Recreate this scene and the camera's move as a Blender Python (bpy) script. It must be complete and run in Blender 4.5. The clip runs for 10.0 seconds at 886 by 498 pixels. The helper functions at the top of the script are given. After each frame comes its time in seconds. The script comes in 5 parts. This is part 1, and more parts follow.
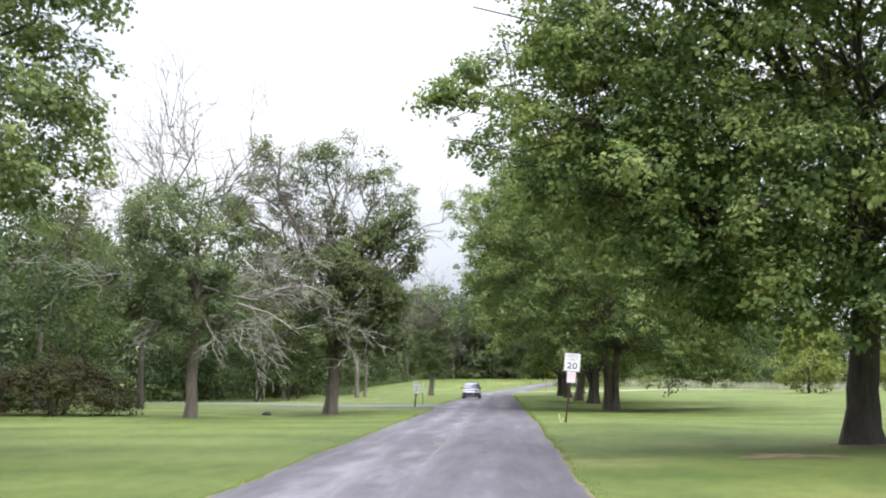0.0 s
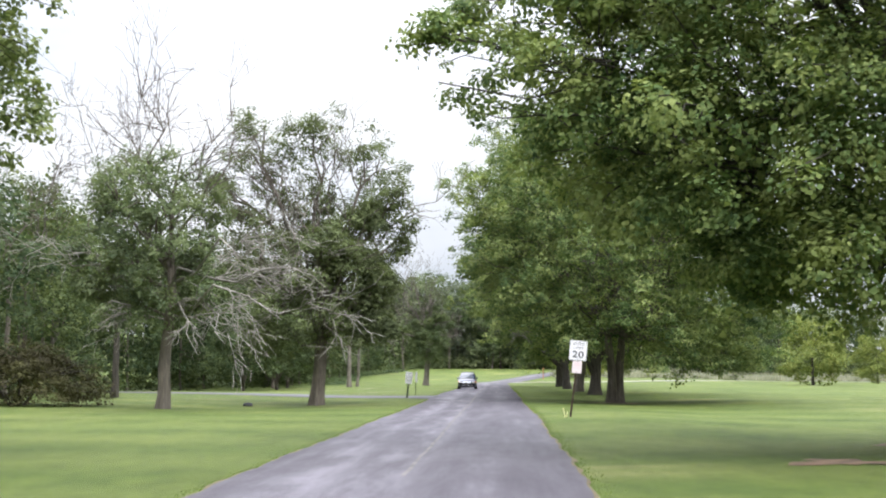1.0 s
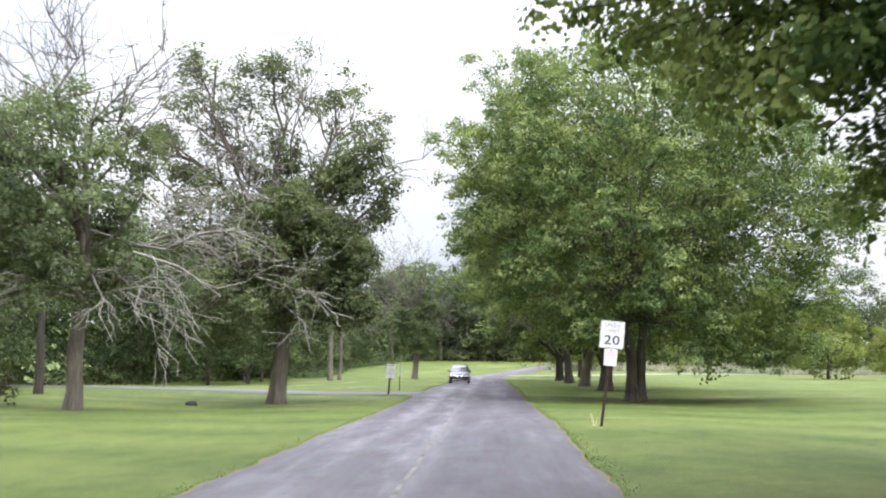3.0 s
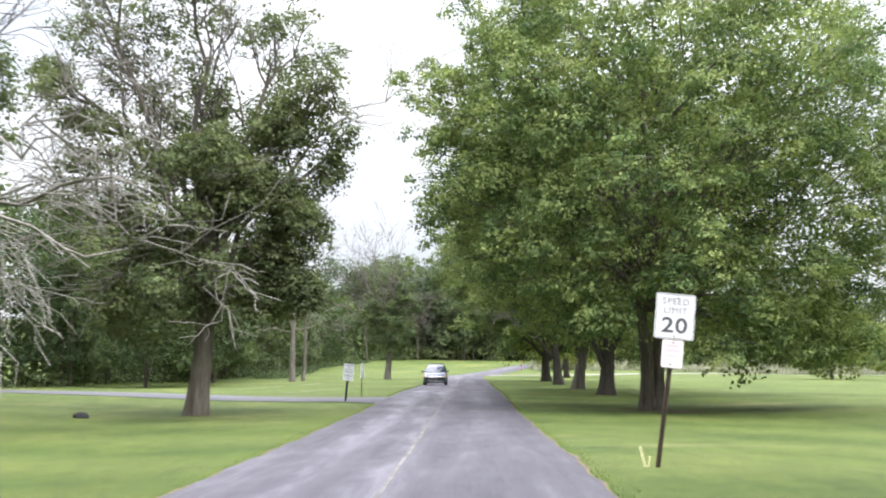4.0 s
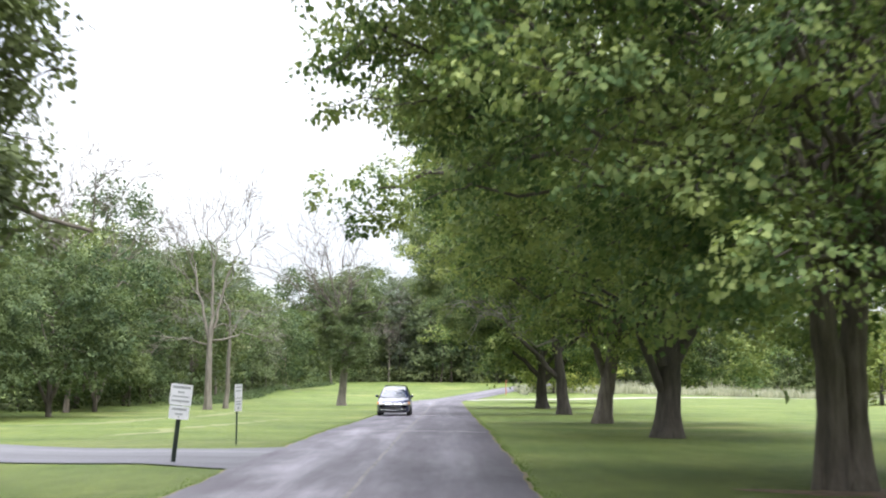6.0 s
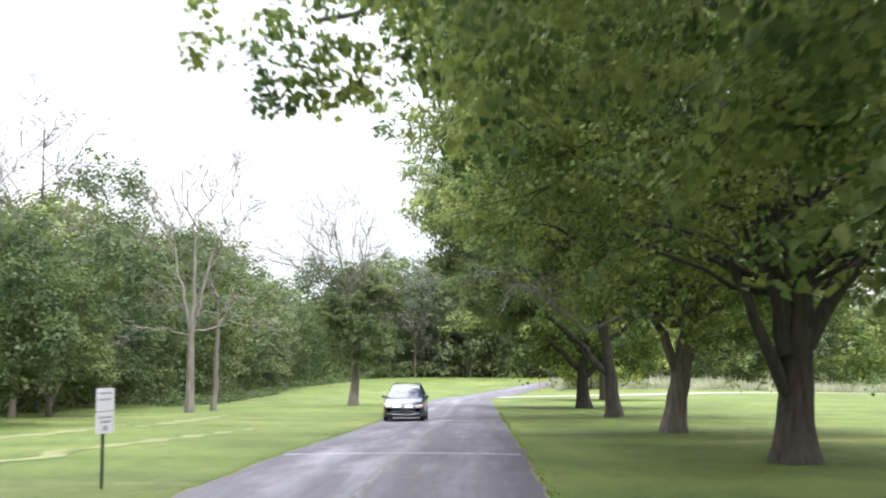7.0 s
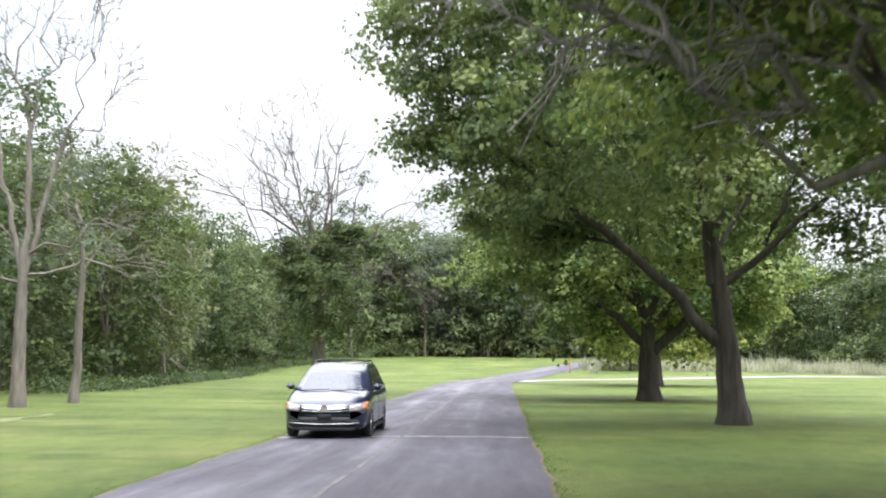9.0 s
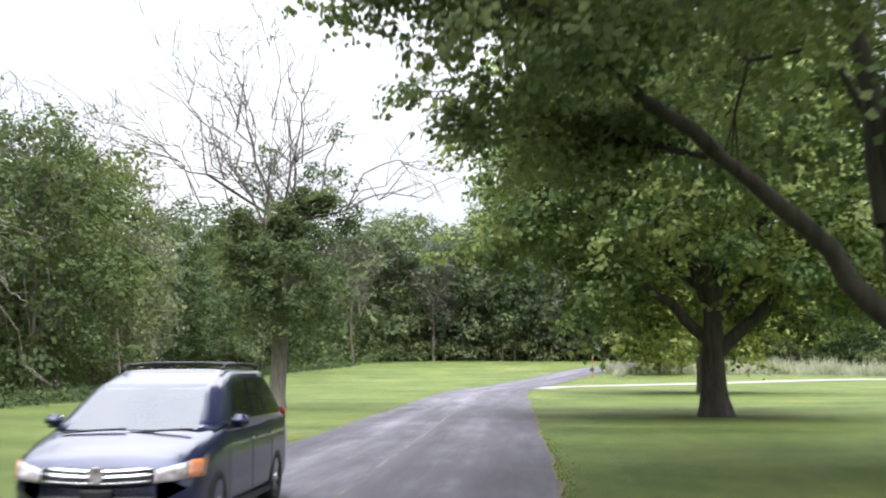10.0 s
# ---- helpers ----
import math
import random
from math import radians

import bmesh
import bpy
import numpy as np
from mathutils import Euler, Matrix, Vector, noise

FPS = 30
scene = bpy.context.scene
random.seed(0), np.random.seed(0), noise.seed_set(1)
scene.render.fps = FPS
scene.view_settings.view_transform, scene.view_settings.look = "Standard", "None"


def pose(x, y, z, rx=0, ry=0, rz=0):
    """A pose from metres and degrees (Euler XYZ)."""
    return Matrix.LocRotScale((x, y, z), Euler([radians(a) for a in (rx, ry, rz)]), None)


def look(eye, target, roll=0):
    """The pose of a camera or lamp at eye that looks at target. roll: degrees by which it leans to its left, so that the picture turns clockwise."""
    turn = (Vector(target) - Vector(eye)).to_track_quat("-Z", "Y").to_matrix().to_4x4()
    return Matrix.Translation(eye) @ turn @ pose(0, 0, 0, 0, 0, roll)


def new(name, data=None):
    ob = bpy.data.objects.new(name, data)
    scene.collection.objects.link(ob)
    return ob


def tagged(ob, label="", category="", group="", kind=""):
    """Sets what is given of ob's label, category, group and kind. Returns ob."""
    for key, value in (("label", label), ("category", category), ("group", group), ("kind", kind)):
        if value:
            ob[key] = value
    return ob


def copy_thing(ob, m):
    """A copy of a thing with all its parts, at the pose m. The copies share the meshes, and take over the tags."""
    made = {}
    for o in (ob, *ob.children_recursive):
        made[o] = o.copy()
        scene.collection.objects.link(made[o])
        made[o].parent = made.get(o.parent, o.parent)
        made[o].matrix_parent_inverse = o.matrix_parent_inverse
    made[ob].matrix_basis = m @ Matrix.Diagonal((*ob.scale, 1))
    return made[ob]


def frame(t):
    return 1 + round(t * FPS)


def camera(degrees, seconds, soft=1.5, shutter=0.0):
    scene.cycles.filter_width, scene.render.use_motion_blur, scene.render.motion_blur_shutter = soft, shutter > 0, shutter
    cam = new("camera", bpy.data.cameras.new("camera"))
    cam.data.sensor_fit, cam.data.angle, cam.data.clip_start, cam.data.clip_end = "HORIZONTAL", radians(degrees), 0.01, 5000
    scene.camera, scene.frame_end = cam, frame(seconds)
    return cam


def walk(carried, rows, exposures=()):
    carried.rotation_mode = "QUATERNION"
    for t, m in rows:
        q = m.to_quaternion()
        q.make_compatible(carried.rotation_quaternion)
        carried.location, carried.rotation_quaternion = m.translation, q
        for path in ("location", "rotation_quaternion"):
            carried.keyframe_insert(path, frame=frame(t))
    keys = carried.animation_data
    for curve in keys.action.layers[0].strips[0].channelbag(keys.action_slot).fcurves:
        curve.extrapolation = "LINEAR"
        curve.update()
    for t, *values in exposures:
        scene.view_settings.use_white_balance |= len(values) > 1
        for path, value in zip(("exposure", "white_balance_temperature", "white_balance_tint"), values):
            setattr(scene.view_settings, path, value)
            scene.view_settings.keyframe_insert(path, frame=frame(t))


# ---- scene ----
cam = camera(41.0, 10.0, 2.0, 0.3)
PATH = [
    (0, (0.203, -0.683, 1.663), (0.199, 1.305, 1.887), -0.1),
    (0.5, (0.237, 1.339, 1.668), (0.24, 3.329, 1.877), 0.1),
    (1, (0.338, 3.689, 1.66), (0.339, 5.678, 1.867), 0.2),
    (1.5, (0.42, 5.778, 1.663), (0.419, 7.767, 1.871), 0.6),
    (2, (0.465, 8.042, 1.627), (0.459, 10.03, 1.841), 0.6),
    (3.5, (0.761, 20.201, 1.669), (0.793, 22.192, 1.857), 0.2),
    (4, (1.056, 26.67, 1.688), (1.105, 28.66, 1.881), 0.3),
    (4.5, (1.392, 33.356, 1.671), (1.449, 35.342, 1.899), 0.6),
    (5, (1.734, 39.968, 1.682), (1.808, 41.956, 1.886), 0.2),
    (5.5, (2.16, 46.442, 1.655), (2.25, 48.429, 1.864), 0.5),
    (5.7, (2.359, 49.133, 1.604), (2.453, 51.117, 1.839), 0.5),
    (6.8, (3.449, 62.947, 1.851), (3.478, 64.935, 2.064), -0.2),
    (7, (3.631, 65.781, 1.791), (3.663, 67.768, 2.013), -0.0),
    (7.5, (4.02, 72.436, 1.815), (4.058, 74.425, 2.024), -0.2),
    (8, (4.465, 79.331, 1.727), (4.494, 81.321, 1.926), -0.5),
    (8.5, (4.85, 86.094, 1.683), (4.839, 88.083, 1.895), -0.0),
    (9, (5.263, 92.734, 1.673), (5.258, 94.725, 1.863), 0.3),
    (9.5, (5.635, 99.374, 1.63), (5.636, 101.364, 1.829), -0.3),
    (10, (6.022, 106.966, 1.665), (5.993, 108.956, 1.863), -0.2),
]
walk(cam, [(t, look(eye, target, roll)) for t, eye, target, roll in PATH], exposures=((0, 0.36), (2.5, 0.45), (5.5, 0.64), (7.5, 0.76), (8.6, 0.74), (9.5, 0.5), (10, 0.48)))

# ---- world, sun, exposure ----


def node(nt, kind, **values):
    n = nt.nodes.new(kind)
    for key, value in values.items():
        n.inputs[key].default_value = value
    return n


def ramp(nt, src, stops):
    """A colour ramp on src; stops of (position, colour)."""
    n = nt.nodes.new("ShaderNodeValToRGB")
    el = n.color_ramp.elements
    while len(el) < len(stops):
        el.new(0.5)
    for e, (p, c) in zip(el, stops):
        e.position = p
        e.color = (*c, 1) if len(c) == 3 else c
    nt.links.new(src, n.inputs[0])
    return n.outputs[0]


def math_node(nt, op, a, b):
    n = nt.nodes.new("ShaderNodeMath")
    n.operation = op
    for i, v in enumerate((a, b)):
        if isinstance(v, (int, float)):
            n.inputs[i].default_value = v
        else:
            nt.links.new(v, n.inputs[i])
    return n.outputs[0]


def mix_rgb(nt, fac, a, b, how="MIX"):
    n = nt.nodes.new("ShaderNodeMix")
    n.data_type, n.blend_type = "RGBA", how
    for i, v in ((0, fac), (6, a), (7, b)):
        if isinstance(v, (int, float)):
            n.inputs[i].default_value = v
        elif isinstance(v, tuple):
            n.inputs[i].default_value = (*v, 1) if len(v) == 3 else v
        else:
            nt.links.new(v, n.inputs[i])
    return n.outputs[2]


def noise_tex(nt, vec, scale, detail=4.0, rough=0.55):
    n = node(nt, "ShaderNodeTexNoise", Scale=scale, Detail=detail, Roughness=rough)
    if vec is not None:
        nt.links.new(vec, n.inputs["Vector"])
    return n.outputs[0]


def mapped(nt, vec, scale=(1, 1, 1), rot=(0, 0, 0)):
    n = node(nt, "ShaderNodeMapping", Scale=scale, Rotation=rot)
    nt.links.new(vec, n.inputs["Vector"])
    return n.outputs[0]


SUN_ELEVATION, SUN_TURN = radians(50), radians(142)
world = bpy.data.worlds.new("overcast_sky")
scene.world = world
world.use_nodes = True
wt = world.node_tree
wt.nodes.clear()
way = wt.nodes.new("ShaderNodeTexCoord").outputs["Generated"]
split = wt.nodes.new("ShaderNodeSeparateXYZ")
wt.links.new(way, split.inputs[0])
sky = wt.nodes.new("ShaderNodeTexSky")
sky.sky_type, sky.sun_disc = "NISHITA", False
sky.sun_elevation, sky.sun_rotation = SUN_ELEVATION, SUN_TURN
clear_part = node(wt, "ShaderNodeBackground", Strength=0.12)
wt.links.new(sky.outputs[0], clear_part.inputs[0])
# cloud cover: brighter towards the zenith, with soft bluish thin patches
cover = noise_tex(wt, mapped(wt, way, (1.6, 1.6, 5.0)), 1.3, 5.0, 0.5)
tone = ramp(wt, cover, [(0.36, (0.70, 0.75, 0.86)), (0.50, (0.93, 0.95, 1.03)), (0.60, (1.04, 1.045, 1.10))])
up = math_node(wt, "MAXIMUM", split.outputs[2], 0.0)
level = math_node(wt, "ADD", math_node(wt, "MULTIPLY", math_node(wt, "MULTIPLY", up, up), 6.2), 0.72)
cloud_part = wt.nodes.new("ShaderNodeBackground")
wt.links.new(tone, cloud_part.inputs[0])
wt.links.new(level, cloud_part.inputs[1])
both = node(wt, "ShaderNodeMixShader", Fac=0.88)
wt.links.new(clear_part.outputs[0], both.inputs[1])
wt.links.new(cloud_part.outputs[0], both.inputs[2])
wout = wt.nodes.new("ShaderNodeOutputWorld")
wt.links.new(both.outputs[0], wout.inputs[0])

sun = new("sun", bpy.data.lights.new("sun", "SUN"))
sun.data.energy, sun.data.angle, sun.data.color = 1.9, radians(22), (1.0, 0.975, 0.94)
toward = Vector((-math.sin(SUN_TURN) * math.cos(SUN_ELEVATION) * -1, math.cos(SUN_TURN) * math.cos(SUN_ELEVATION), math.sin(SUN_ELEVATION)))
sun.rotation_euler = toward.to_track_quat("Z", "Y").to_euler()


# ---- materials ----
def material(name):
    m = bpy.data.materials.new(name)
    m.use_nodes = True
    nt = m.node_tree
    nt.nodes.clear()
    out = nt.nodes.new("ShaderNodeOutputMaterial")
    p = nt.nodes.new("ShaderNodeBsdfPrincipled")
    nt.links.new(p.outputs[0], out.inputs[0])
    return m, nt, p, out


def bump_to(nt, p, height, strength, distance=0.02):
    b = node(nt, "ShaderNodeBump", Strength=strength, Distance=distance)
    nt.links.new(height, b.inputs["Height"])
    nt.links.new(b.outputs[0], p.inputs["Normal"])


def coords(nt, which="Object"):
    return nt.nodes.new("ShaderNodeTexCoord").outputs[which]


def plain(name, colour, rough=0.5, metal=0.0, vary=0.12, scale=6.0, coat=0.0, bump=0.0):
    """A painted, moulded or metal surface with slight grime and relief."""
    m, nt, p, out = material(name)
    c = coords(nt)
    n = noise_tex(nt, c, scale, 6.0)
    dark = tuple(v * (1 - vary) for v in colour)
    light = tuple(min(1, v * (1 + vary * 0.6)) for v in colour)
    nt.links.new(ramp(nt, n, [(0.3, dark), (0.7, light)]), p.inputs["Base Color"])
    fine = noise_tex(nt, c, scale * 9, 3.0)
    nt.links.new(math_node(nt, "ADD", math_node(nt, "MULTIPLY", fine, 0.15), max(0.0, rough - 0.075)), p.inputs["Roughness"])
    p.inputs["Metallic"].default_value = metal
    p.inputs["Coat Weight"].default_value = coat
    p.inputs["Coat Roughness"].default_value = 0.04
    if bump:
        bump_to(nt, p, fine, bump, 0.01)
    return m


def leaf_material(name, dark, mid, light, through_light=0.34):
    m, nt, p, out = material(name)
    rnd = nt.nodes.new("ShaderNodeNewGeometry").outputs["Random Per Island"]
    dark, mid, light = ((r, g, b * 1.2) for r, g, b in (dark, mid, light))
    patch = noise_tex(nt, coords(nt), 0.6, 3.0)
    spray = noise_tex(nt, coords(nt), 2.2, 2.0)
    pick = math_node(nt, "ADD", math_node(nt, "MULTIPLY", rnd, 0.14), math_node(nt, "ADD", math_node(nt, "MULTIPLY", patch, 0.75), math_node(nt, "MULTIPLY", spray, 0.38)))
    col = ramp(nt, pick, [(0.42, dark), (0.57, mid), (0.76, light)])
    own = nt.nodes.new("ShaderNodeObjectInfo").outputs["Random"]
    col = mix_rgb(nt, 1.0, col, ramp(nt, own, [(0.0, (0.84, 0.89, 0.94)), (0.35, (0.94, 0.97, 1.0)), (0.65, (1.06, 1.04, 0.98)), (1.0, (1.16, 1.10, 0.92))]), "MULTIPLY")
    nt.links.new(col, p.inputs["Base Color"])
    p.inputs["Roughness"].default_value = 0.65
    p.inputs["Specular IOR Level"].default_value = 0.08
    tr = nt.nodes.new("ShaderNodeBsdfTranslucent")
    nt.links.new(mix_rgb(nt, 1.0, col, (1.08, 1.12, 0.72), "MULTIPLY"), tr.inputs[0])
    mx = node(nt, "ShaderNodeMixShader", Fac=through_light)
    nt.links.new(p.outputs[0], mx.inputs[1])
    nt.links.new(tr.outputs[0], mx.inputs[2])
    nt.links.new(mx.outputs[0], out.inputs[0])
    return m


def bark_material(name, dark, light, scale=7.0):
    m, nt, p, out = material(name)
    c = coords(nt)
    n = noise_tex(nt, mapped(nt, c, (1, 1, 0.16)), scale, 7.0, 0.65)
    stain = noise_tex(nt, c, 0.9, 3.0)
    col = mix_rgb(nt, math_node(nt, "MULTIPLY", stain, 0.55), ramp(nt, n, [(0.34, dark), (0.66, light)]), (0.055, 0.055, 0.042))
    nt.links.new(col, p.inputs["Base Color"])
    p.inputs["Roughness"].default_value = 0.9
    bump_to(nt, p, n, 0.9, 0.06)
    return m


LEAF_MAPLE = leaf_material("maple_leaves", (0.030, 0.056, 0.022), (0.126, 0.182, 0.058), (0.350, 0.380, 0.115), 0.33)
LEAF_DULL = leaf_material("ash_leaves", (0.056, 0.078, 0.040), (0.102, 0.131, 0.060), (0.195, 0.230, 0.095))
LEAF_OLIVE = leaf_material("olive_leaves", (0.052, 0.066, 0.028), (0.108, 0.126, 0.050), (0.205, 0.232, 0.086))
LEAF_WOOD = leaf_material("wood_leaves", (0.030, 0.049, 0.023), (0.062, 0.090, 0.037), (0.122, 0.152, 0.058))
# darker maple leaves: the first maple's shaded side is put into the colour
LEAF_SHADED_SIDE = leaf_material("shaded_side_maple_leaves", (0.026, 0.050, 0.020), (0.088, 0.138, 0.045), (0.220, 0.266, 0.086))
LEAF_SHADE = leaf_material("shade_maple_leaves", (0.048, 0.076, 0.036), (0.112, 0.152, 0.064), (0.240, 0.280, 0.108))
# grey-green leaves, with the haze over distant trees mixed into the colour
LEAF_GREY_HAZE = leaf_material("grey_green_haze_leaves", (0.062, 0.082, 0.047), (0.108, 0.129, 0.073), (0.18, 0.195, 0.11))
LEAF_YELLOW = leaf_material("pale_leaves", (0.075, 0.10, 0.024), (0.13, 0.165, 0.04), (0.20, 0.225, 0.06))
LEAF_BROWN = leaf_material("brown_vine_leaves", (0.034, 0.029, 0.015), (0.064, 0.055, 0.024), (0.105, 0.100, 0.036))
BARK = bark_material("furrowed_bark", (0.018, 0.014, 0.012), (0.078, 0.063, 0.053))
BARK_PALE = bark_material("pale_bark", (0.062, 0.049, 0.040), (0.185, 0.155, 0.128))
BARK_TAN = bark_material("tan_bark", (0.10, 0.086, 0.072), (0.25, 0.22, 0.187))
BARK_DEAD = bark_material("bare_grey_wood", (0.19, 0.175, 0.155), (0.42, 0.39, 0.355), 14.0)


def grass_material():
    m, nt, p, out = material("mown_grass")
    c = coords(nt)
    broad = noise_tex(nt, c, 0.055, 4.0)
    mid = noise_tex(nt, mapped(nt, c, (0.8, 0.4, 1.0), (0, 0, 0.2)), 0.42, 5.0)
    fine = noise_tex(nt, c, 9.0, 8.0, 0.7)
    speck = noise_tex(nt, c, 55.0, 4.0, 0.7)
    swath = nt.nodes.new("ShaderNodeTexWave")
    swath.wave_type, swath.bands_direction = "BANDS", "Y"
    swath.inputs["Scale"].default_value = 0.045
    swath.inputs["Distortion"].default_value = 5.0
    swath.inputs["Detail"].default_value = 2.0
    swath.inputs["Detail Scale"].default_value = 0.6
    nt.links.new(mapped(nt, c, (1, 1, 1), (0, 0, 0.12)), swath.inputs["Vector"])
    base = ramp(nt, mid, [(0.25, (0.047, 0.080, 0.014)), (0.5, (0.073, 0.107, 0.019)), (0.78, (0.116, 0.138, 0.031))])
    base = mix_rgb(nt, math_node(nt, "MULTIPLY", swath.outputs[1], 0.36), base, (0.143, 0.167, 0.048))
    dry = ramp(nt, broad, [(0.50, (0, 0, 0)), (0.64, (1, 1, 1))])
    patchy = ramp(nt, noise_tex(nt, mapped(nt, c, (0.5, 1.2, 1)), 0.28, 6.0, 0.6), [(0.50, (0, 0, 0)), (0.68, (1, 1, 1))])
    base = mix_rgb(nt, math_node(nt, "MULTIPLY", math_node(nt, "MULTIPLY", dry, patchy), 0.65), base, (0.28, 0.24, 0.125))
    mottle = noise_tex(nt, mapped(nt, c, (1.0, 0.45, 1), (0, 0, -0.35)), 1.7, 6.0, 0.65)
    base = mix_rgb(nt, 0.7, base, ramp(nt, mottle, [(0.3, (0.66, 0.72, 0.62)), (0.5, (1, 1, 1)), (0.72, (1.3, 1.22, 1.25))]), "MULTIPLY")
    worn = noise_tex(nt, mapped(nt, c, (1.0, 0.5, 1), (0, 0, 0.5)), 0.16, 3.0, 0.5)
    base = mix_rgb(nt, 0.8, base, ramp(nt, worn, [(0.34, (0.70, 0.75, 0.66)), (0.52, (0.97, 0.98, 0.96)), (0.68, (1.12, 1.08, 1.1))]), "MULTIPLY")
    base = mix_rgb(nt, 0.55, base, ramp(nt, fine, [(0.3, (0.45, 0.5, 0.4)), (0.7, (1.35, 1.3, 1.2))]), "MULTIPLY")
    base = mix_rgb(nt, 0.35, base, ramp(nt, speck, [(0.3, (0.5, 0.5, 0.45)), (0.7, (1.4, 1.4, 1.3))]), "MULTIPLY")
    nt.links.new(base, p.inputs["Base Color"])
    p.inputs["Roughness"].default_value = 0.85
    p.inputs["Specular IOR Level"].default_value = 0.25
    bump_to(nt, p, math_node(nt, "ADD", fine, speck), 0.7, 0.05)
    return m


def asphalt_material(name, dark, light, shine=0.42):
    """Worn tarmac: u runs across and v along the road, in metres. Pale scuffed wheel tracks lie on the left lane and the crown."""
    m, nt, p, out = material(name)
    uv = coords(nt, "UV")
    long_run = noise_tex(nt, mapped(nt, uv, (0.9, 0.04, 1)), 1.0, 6.0, 0.6)
    blotch = noise_tex(nt, mapped(nt, uv, (0.6, 0.22, 1)), 0.8, 7.0, 0.65)
    scuff = noise_tex(nt, mapped(nt, uv, (2.6, 0.3, 1)), 1.0, 6.0, 0.7)
    stone = noise_tex(nt, uv, 60.0, 3.0, 0.7)
    grit = noise_tex(nt, uv, 14.0, 4.0, 0.7)
    across = nt.nodes.new("ShaderNodeSeparateXYZ")
    nt.links.new(uv, across.inputs[0])
    wander = math_node(nt, "ADD", across.outputs[0], math_node(nt, "MULTIPLY", math_node(nt, "SUBTRACT", blotch, 0.5), 1.6))
    lane = ramp(nt, math_node(nt, "ADD", math_node(nt, "MULTIPLY", wander, 0.18), 0.5), [(0.10, (0.42,) * 3), (0.26, (0.62,) * 3), (0.34, (0.46,) * 3), (0.47, (0.60,) * 3), (0.56, (0.40,) * 3), (0.76, (0.47,) * 3), (0.92, (0.36,) * 3)])
    worn = math_node(nt, "ADD", math_node(nt, "MULTIPLY", long_run, 0.3), math_node(nt, "ADD", math_node(nt, "MULTIPLY", blotch, 0.22), math_node(nt, "ADD", math_node(nt, "MULTIPLY", scuff, 0.16), math_node(nt, "MULTIPLY", lane, 0.34))))
    col = ramp(nt, worn, [(0.42, dark), (0.51, tuple(0.72 * a + 0.28 * b for a, b in zip(dark, light))), (0.60, light)])
    col = mix_rgb(nt, 0.6, col, ramp(nt, stone, [(0.3, (0.6, 0.6, 0.6)), (0.7, (1.35, 1.35, 1.35))]), "MULTIPLY")
    col = mix_rgb(nt, 0.5, col, ramp(nt, grit, [(0.3, (0.7, 0.7, 0.7)), (0.7, (1.25, 1.25, 1.25))]), "MULTIPLY")
    nt.links.new(col, p.inputs["Base Color"])
    nt.links.new(ramp(nt, worn, [(0.42, (0.85,) * 3), (0.62, (shine + 0.12,) * 3)]), p.inputs["Roughness"])
    p.inputs["Specular IOR Level"].default_value = 0.4
    bump_to(nt, p, math_node(nt, "ADD", stone, grit), 0.4, 0.012)
    return m


GRASS = grass_material()
ASPHALT = asphalt_material("worn_asphalt", (0.044, 0.039, 0.049), (0.125, 0.116, 0.138))
ASPHALT_SIDE = asphalt_material("grey_asphalt", (0.062, 0.060, 0.069), (0.115, 0.113, 0.125), 0.62)
CONCRETE = plain("pale_gravel", (0.22, 0.21, 0.19), 0.9, vary=0.25, scale=1.5)
LINE = plain("faded_line", (0.135, 0.125, 0.118), 0.85, vary=0.6, scale=1.4)
CRACK_FILL = plain("pale_crack_fill", (0.36, 0.345, 0.355), 0.7, vary=0.35, scale=3.0)
VERGE = plain("dry_edge_litter", (0.12, 0.095, 0.045), 0.95, vary=0.5, scale=2.6, bump=0.6)
WHITE_SIGN = plain("white_sign_face", (0.84, 0.82, 0.88), 0.45, vary=0.06, scale=4.0)
PINK_SIGN = plain("faded_pink_sign_face", (0.84, 0.72, 0.76), 0.5, vary=0.06, scale=5.0)
BLACK_PRINT = plain("sign_print", (0.10, 0.10, 0.12), 0.55, vary=0.3)
WORN_PRINT = plain("worn_sign_print", (0.24, 0.24, 0.28), 0.6, vary=0.5, scale=30)
GREY_PRINT = plain("faded_sign_print", (0.42, 0.42, 0.46), 0.6, vary=0.2)
RED_PRINT = plain("faded_red_print", (0.84, 0.64, 0.69), 0.6, vary=0.15)
POST_STEEL = plain("rusty_sign_post", (0.085, 0.06, 0.045), 0.75, metal=0.3, vary=0.4, scale=12, bump=0.4)
POST_GREEN = plain("dark_green_post", (0.03, 0.045, 0.035), 0.6, metal=0.2, vary=0.3)
ORANGE = plain("orange_marker", (0.36, 0.13, 0.07), 0.5, vary=0.2)
PALE_YELLOW = plain("pale_yellow_plastic", (0.66, 0.63, 0.36), 0.5, vary=0.15)
SOIL = plain("bare_soil", (0.13, 0.085, 0.05), 0.95, vary=0.5, scale=3.0, bump=0.8)
REED = leaf_material("tall_dry_grass", (0.17, 0.19, 0.115), (0.25, 0.265, 0.175), (0.36, 0.36, 0.26), 0.3)
BLADE = leaf_material("grass_blades", (0.07, 0.11, 0.02), (0.12, 0.175, 0.035), (0.19, 0.23, 0.06), 0.3)
DRY_GRASS = plain("dry_cut_grass", (0.112, 0.124, 0.042), 0.95, vary=0.35, scale=3.0, bump=0.6)
STONE = plain("dark_stone", (0.025, 0.025, 0.028), 0.85, vary=0.4, scale=9, bump=0.6)


